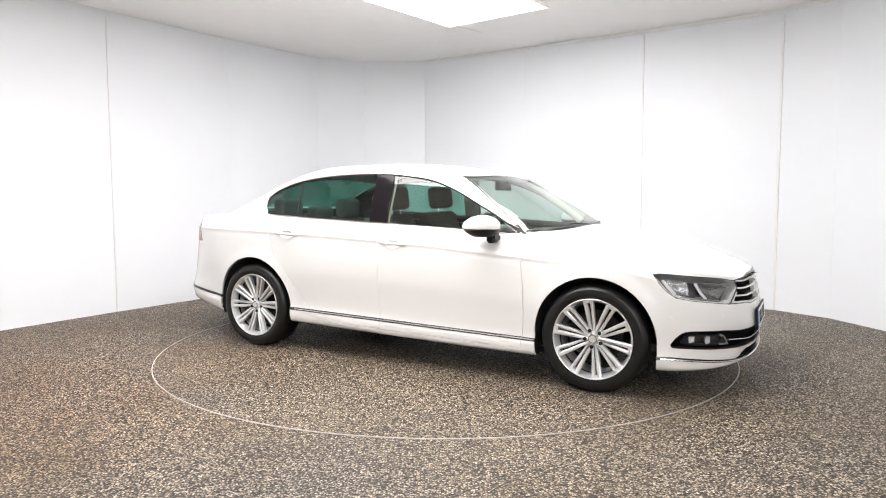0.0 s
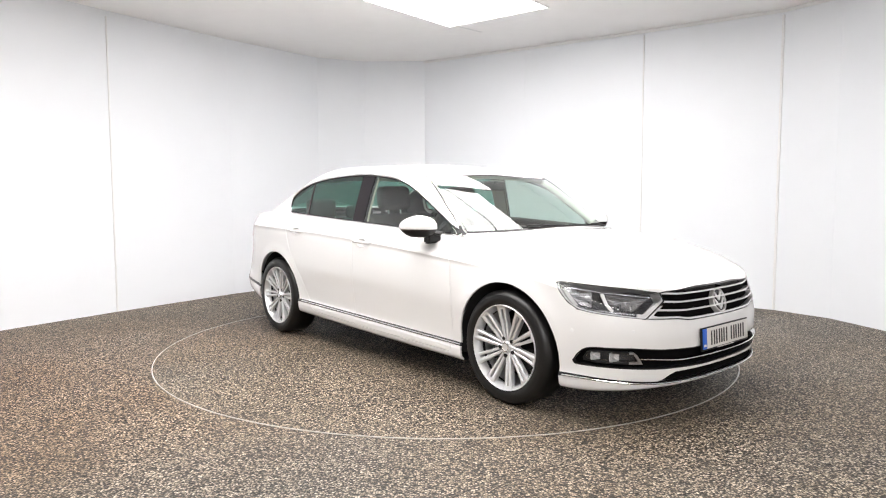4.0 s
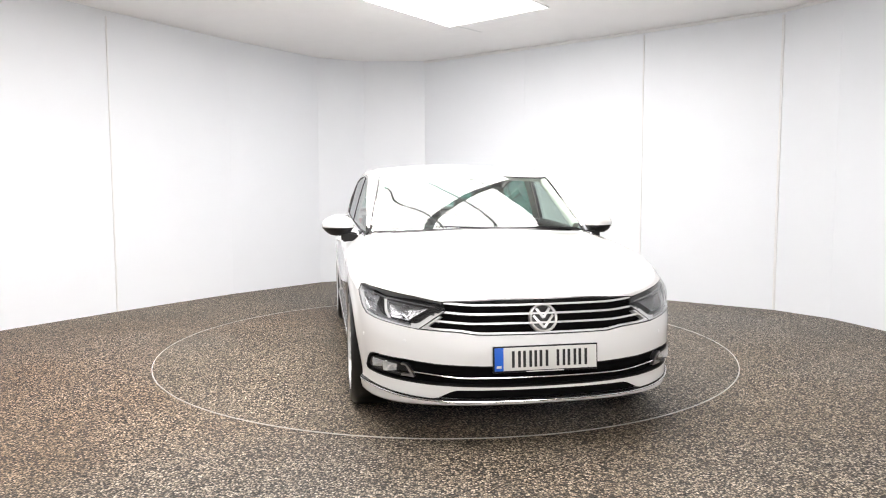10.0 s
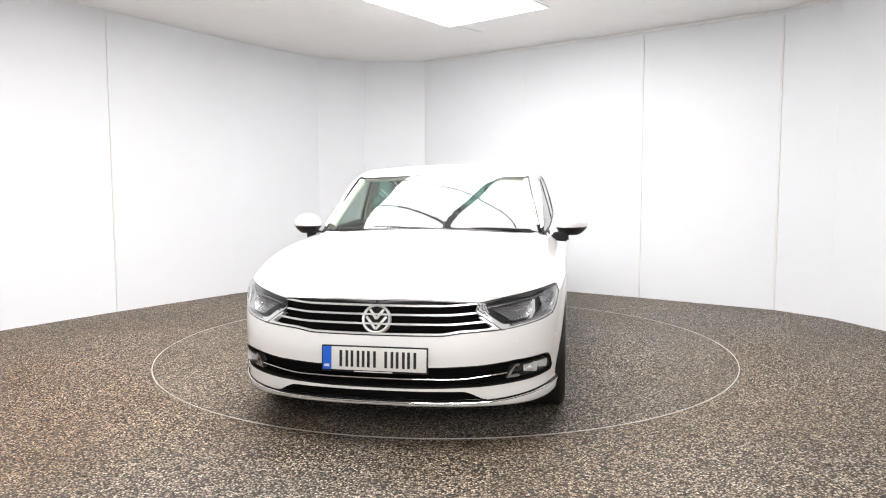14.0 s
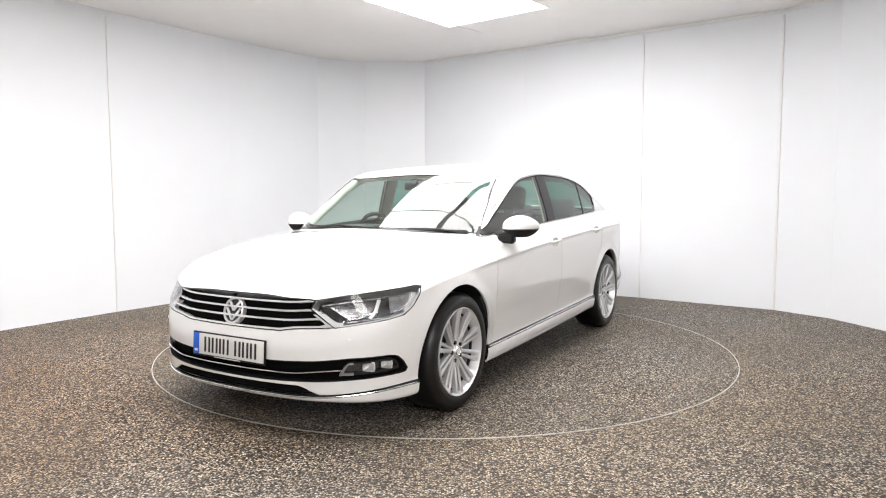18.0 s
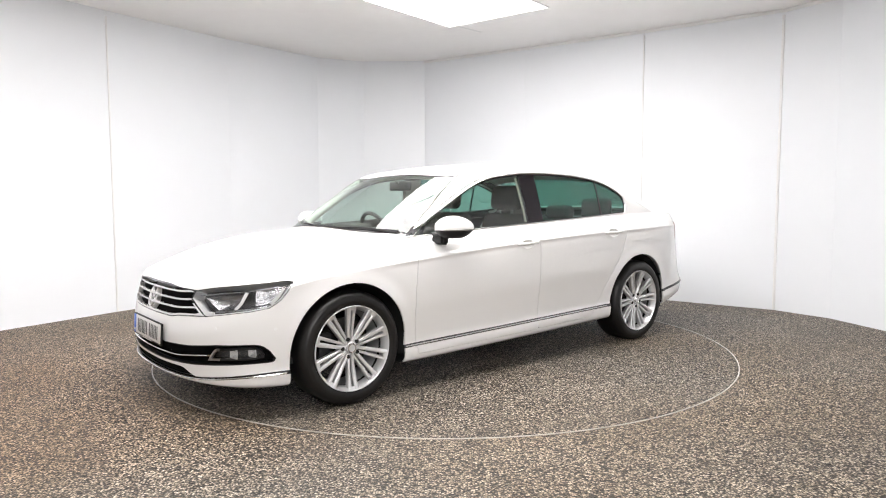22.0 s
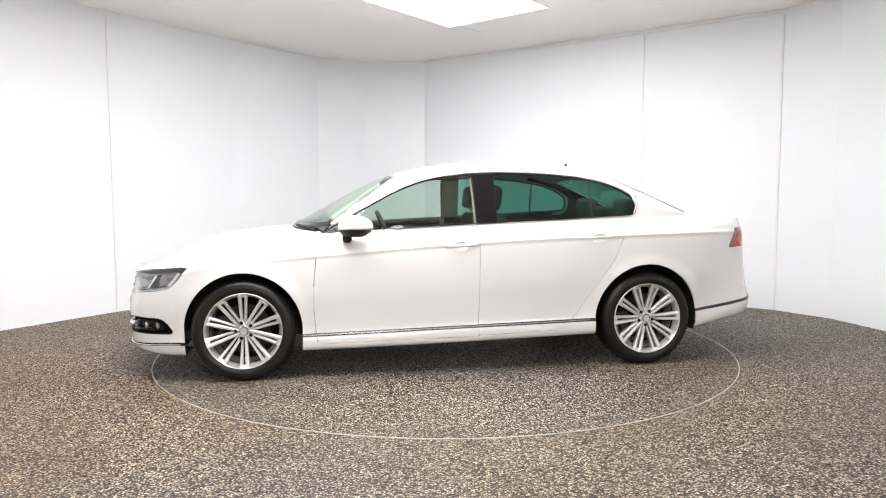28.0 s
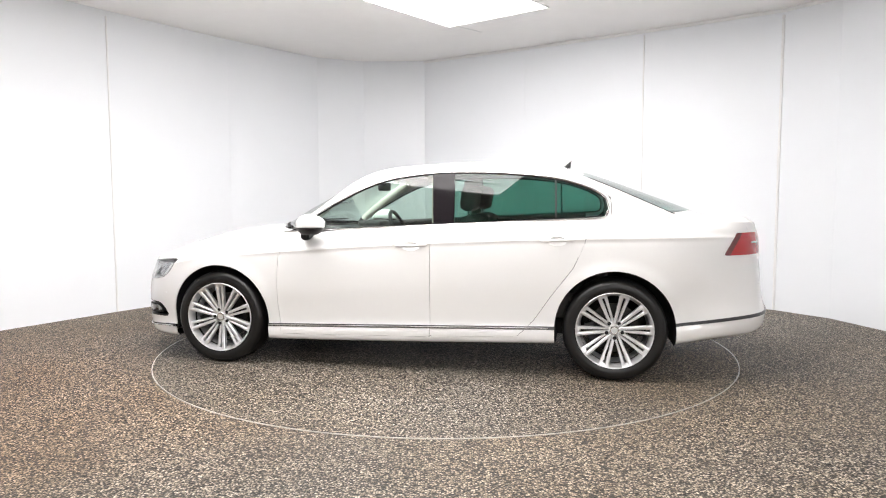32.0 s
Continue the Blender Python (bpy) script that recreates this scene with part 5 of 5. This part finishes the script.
def build_small():
    # shark-fin aerial
    prof = [(-0.038, 0.0), (0.052, 0.0), (0.030, 0.006), (0.0, 0.018), (-0.028, 0.041), (-0.048, 0.056), (-0.041, 0.030)]
    bm = bmesh.new()
    rows = []
    for w in (-1, 1):
        rows.append([bm.verts.new((x, w * (0.020 * (1 - z / 0.066) + 0.002), z)) for x, z in prof])
    bm.faces.new(rows[0])
    bm.faces.new(rows[1][::-1])
    for i in range(len(prof)):
        j = (i + 1) % len(prof)
        bm.faces.new((rows[0][i], rows[1][i], rows[1][j], rows[0][j]))
    bmesh.ops.recalc_face_normals(bm, faces=bm.faces)
    part("aerial", bm, M_GLOSS, car, "dark shark-fin roof aerial", at=pose(-1.055, 0, float(cabin(-1.055, 0.0)) - 0.004, 0, 4, 0))
    # wipers lying along the foot of the windscreen
    def on_screen(x, y, lift):
        return (x, y, float(cabin(x, y)) + lift)
    for y0, y1, high, low in ((0.68, 0.06, 0.006, -0.010), (-0.02, -0.60, -0.006, -0.010)):
        pts = []
        for i in range(12):
            y = y0 + (y1 - y0) * i / 11
            x = 0.80
            while float(f_cowl(x, y)) < -0.022:
                x += 0.004
            pts.append(on_screen(x, y, high + (low - high) * i / 11))
        w = part("wiper", tube(pts, 0.007, 6), M_BLACK, car, "black windscreen wiper")
        arm = [Vector(pts[0]) + Vector((0.02, 0.02, -0.01)), Vector(pts[3]) + Vector((0, 0, 0.006)), Vector(pts[6]) + Vector((0, 0, 0.004))]
        part("wiper_arm", tube(arm, 0.007, 6), M_BLACK, w)
    for sg in (1, -1):
        pts = []
        for x in np.linspace(-1.22, -1.78, 14):
            y = 0.60
            for _ in range(12):
                y = 0.665 - 0.28 * (float(cabin(x, y)) - 1.1)
            pts.append((x, sg * y, float(cabin(x, y)) + 0.001))
        part("rear_window_seal", tube(pts, 0.0035, 6), M_BLACK, car)
    # parking sensors on the bumper
    for u, z in ((9.0, 0.478), (31.0, 0.505), (45.0, 0.50)):
        for sg in (1, -1):
            a = math.radians(u)
            O = through_points(OUTLINE, 300)
            k = int(np.argmin(np.abs(np.arctan2(O[:, 1], O[:, 0] - 1.0) - a)))
            bm = lathe([(0.0, 0.0015), (0.0085, 0.001), (0.0095, -0.006)], 16)
            t = O[k + 1] - O[k]
            ang = math.atan2(-t[0], t[1])
            m = Matrix.Translation((O[k][0] - 0.002, sg * O[k][1], z)) @ Matrix.Rotation(sg * ang - math.pi / 2, 4, "Z")
            bmesh.ops.transform(bm, matrix=m, verts=bm.verts)
            part("parking_sensor", bm, M_TRIM, car)


build_plate()
build_badge()
build_small()


# ---- the cabin ----
def cushion(lo, hi, bevel, m=None):
    bm = bmesh.new()
    box(bm, lo, hi, 0)
    bmesh.ops.bevel(bm, geom=bm.edges[:], offset=bevel, segments=4, affect="EDGES", profile=0.5)
    if m is not None:
        bmesh.ops.transform(bm, matrix=m, verts=bm.verts)
    return bm


def build_cabin():
    for y in (0.37, -0.37):
        seat = part("front_seat", cushion((-0.24, y - 0.25, 0.34), (0.30, y + 0.25, 0.52), 0.05), M_SEAT, car, "charcoal cloth front seat")
        lean = Matrix.Translation((-0.15, 0, 0.46)) @ Matrix.Rotation(radians(-22), 4, "Y")
        part("backrest", cushion((-0.09, y - 0.25, 0.0), (0.05, y + 0.25, 0.655), 0.05, lean), M_SEAT, seat)
        head = Matrix.Translation((-0.35, 0, 1.045)) @ Matrix.Rotation(radians(-8), 4, "Y")
        part("headrest", cushion((-0.06, y - 0.145, 0.055), (0.06, y + 0.145, 0.245), 0.045, head), M_SEAT, seat)
        for d in (-0.06, 0.06):
            part("headrest_post", tube([(-0.355, y + d, 0.96), (-0.360, y + d, 1.12)], 0.007, 8), M_CHROME, seat)
    bench = part("rear_bench", cushion((-1.20, -0.66, 0.36), (-0.70, 0.66, 0.53), 0.05), M_SEAT, car, "charcoal cloth rear bench")
    lean = Matrix.Translation((-1.18, 0, 0.46)) @ Matrix.Rotation(radians(-24), 4, "Y")
    part("backrest", cushion((-0.10, -0.66, 0.0), (0.03, 0.66, 0.60), 0.05, lean), M_SEAT, bench)
    for y in (-0.42, 0.0, 0.42):
        part("headrest", cushion((-1.49, y - 0.14, 0.99), (-1.37, y + 0.14, 1.185 if y else 1.12), 0.045), M_SEAT, bench)
    bm = bmesh.new()
    box(bm, (-2.0, -0.62, 0.985), (-1.44, 0.62, 1.005), 0.005)
    part("parcel_shelf", bm, M_DASH, car)
    # dashboard with hood over the dials
    prof = [(1.06, 0.55), (0.62, 0.55), (0.50, 0.72), (0.53, 0.90), (0.60, 0.950), (0.80, 0.960), (1.06, 0.945)]
    bm = bmesh.new()
    cols = [[bm.verts.new((min(x, 1.03 - 0.40 * y * y), y, z)) for x, z in prof] for y in (0.70, 0.5, 0.25, 0.0, -0.25, -0.5, -0.70)]
    for L, R in zip(cols, cols[1:]):
        for i in range(len(prof)):
            j = (i + 1) % len(prof)
            bm.faces.new((L[i], L[j], R[j], R[i]))
    bm.faces.new(cols[0][::-1])
    bm.faces.new(cols[-1])
    bmesh.ops.recalc_face_normals(bm, faces=bm.faces)
    dash = part("dashboard", bm, M_DASH, car, "black dashboard")
    part("dial_hood", cushion((0.50, -0.52, 0.90), (0.72, -0.22, 1.000), 0.035), M_DASH, dash)
    bm = bmesh.new()
    box(bm, (0.497, -0.72, 0.80), (0.503, 0.72, 0.812), 0.002)
    part("dash_strip", bm, M_SATIN, dash)
    part("centre_console", cushion((-0.35, -0.11, 0.30), (0.62, 0.11, 0.62), 0.04), M_DASH, car)
    # steering wheel on the car's right
    rim = [(0.0, 0.185 * math.cos(2 * math.pi * i / 36), 0.185 * math.sin(2 * math.pi * i / 36)) for i in range(36)]
    at = Matrix.Translation((0.37, -0.37, 0.905)) @ Matrix.Rotation(radians(24), 4, "Y")
    sw = part("steering_wheel", tube(rim, 0.016, 10, close=True), M_DASH, car, "black leather steering wheel", at=at)
    part("boss", cushion((-0.025, -0.07, -0.06), (0.03, 0.07, 0.055), 0.02), M_DASH, sw)
    for a in (0.0, math.pi, -math.pi / 2):
        part("wheel_spoke", tube([(0.0, 0.05 * math.cos(a), 0.05 * math.sin(a)), (0.0, 0.18 * math.cos(a), 0.18 * math.sin(a))], 0.014, 8), M_SATIN, sw)
    part("column", tube([(0.04, 0, 0), (0.28, 0, -0.04)], 0.045, 12), M_DASH, sw)
    bm = cushion((-0.02, -0.12, -0.035), (0.025, 0.12, 0.035), 0.015)
    mir = part("interior_mirror", bm, M_DASH, car, "black rear-view mirror", at=pose(0.40, 0.0, 1.285))
    part("mirror_stalk", tube([(0.02, 0, 0.02), (0.045, 0, 0.032)], 0.012, 8), M_DASH, mir)
    # dark padded tops of the doors, inside the foot of the windows
    for sg in (1, -1):
        for x0, x1 in ((0.72, -0.15), (-0.20, -1.22)):
            pts = [(x, sg * 0.772, float(z_belt(x)) - 0.020) for x in np.linspace(x0, x1, 10)]
            part("door_top", tube(pts, 0.031, 10), M_DASH, car, "black padded top of the door lining")
    # light trim of the door frames, before the dark pillars
    for sg in (1, -1):
        pts = []
        for z in np.linspace(0.99, 1.34, 9):
            x = -0.158 + 0.06 * (z - 1.2)
            pts.append((x, sg * (float(glass_y(x, z, 0.80)) - 0.030), z))
        part("door_frame_trim", tube(pts, 0.0075, 8), M_BEIGE, car, "beige inner door frame")
    # light trim inside the windscreen pillars and along the front of the roof lining
    for sg in (1, -1):
        pts = []
        for x in np.linspace(0.82, 0.37, 12):
            y = 0.66
            for _ in range(12):
                y = 0.742 - 0.285 * (float(cabin(x, y)) - 1.0) - 0.020
            pts.append((x - 0.010, sg * y, float(cabin(x, y)) - 0.034))
        part("pillar_trim", tube(pts, 0.032, 10), M_CREAM, car, "cream windscreen pillar trim")
    pts = [(0.345, y, float(cabin(0.345, y)) - 0.026) for y in np.linspace(-0.60, 0.60, 15)]
    part("roof_trim", tube(pts, 0.018, 10), M_CREAM, car, "cream front edge of the roof lining")
    # sun visors
    for y in (0.36, -0.36):
        part("sun_visor", cushion((0.16, y - 0.20, 1.355), (0.33, y + 0.20, 1.372), 0.008, Matrix.Translation((0, 0, 0))), M_CREAM, car)


build_cabin()


def motions():
    rows_disc, rows_car = [], []
    for i in range(33):
        a = math.radians(-28.822 - 5.07253 * i)
        c, s = math.cos(a), math.sin(a)
        rows_disc.append((float(i), pose(0, 0, 0, 0, 0, math.degrees(a))))
        rows_car.append((float(i), pose(0.08825 * c - 0.0616 * s, 0.08825 * s + 0.0616 * c, 0, 0, 0, math.degrees(a))))
    walk(turntable, rows_disc)
    walk(car, rows_car)


motions()
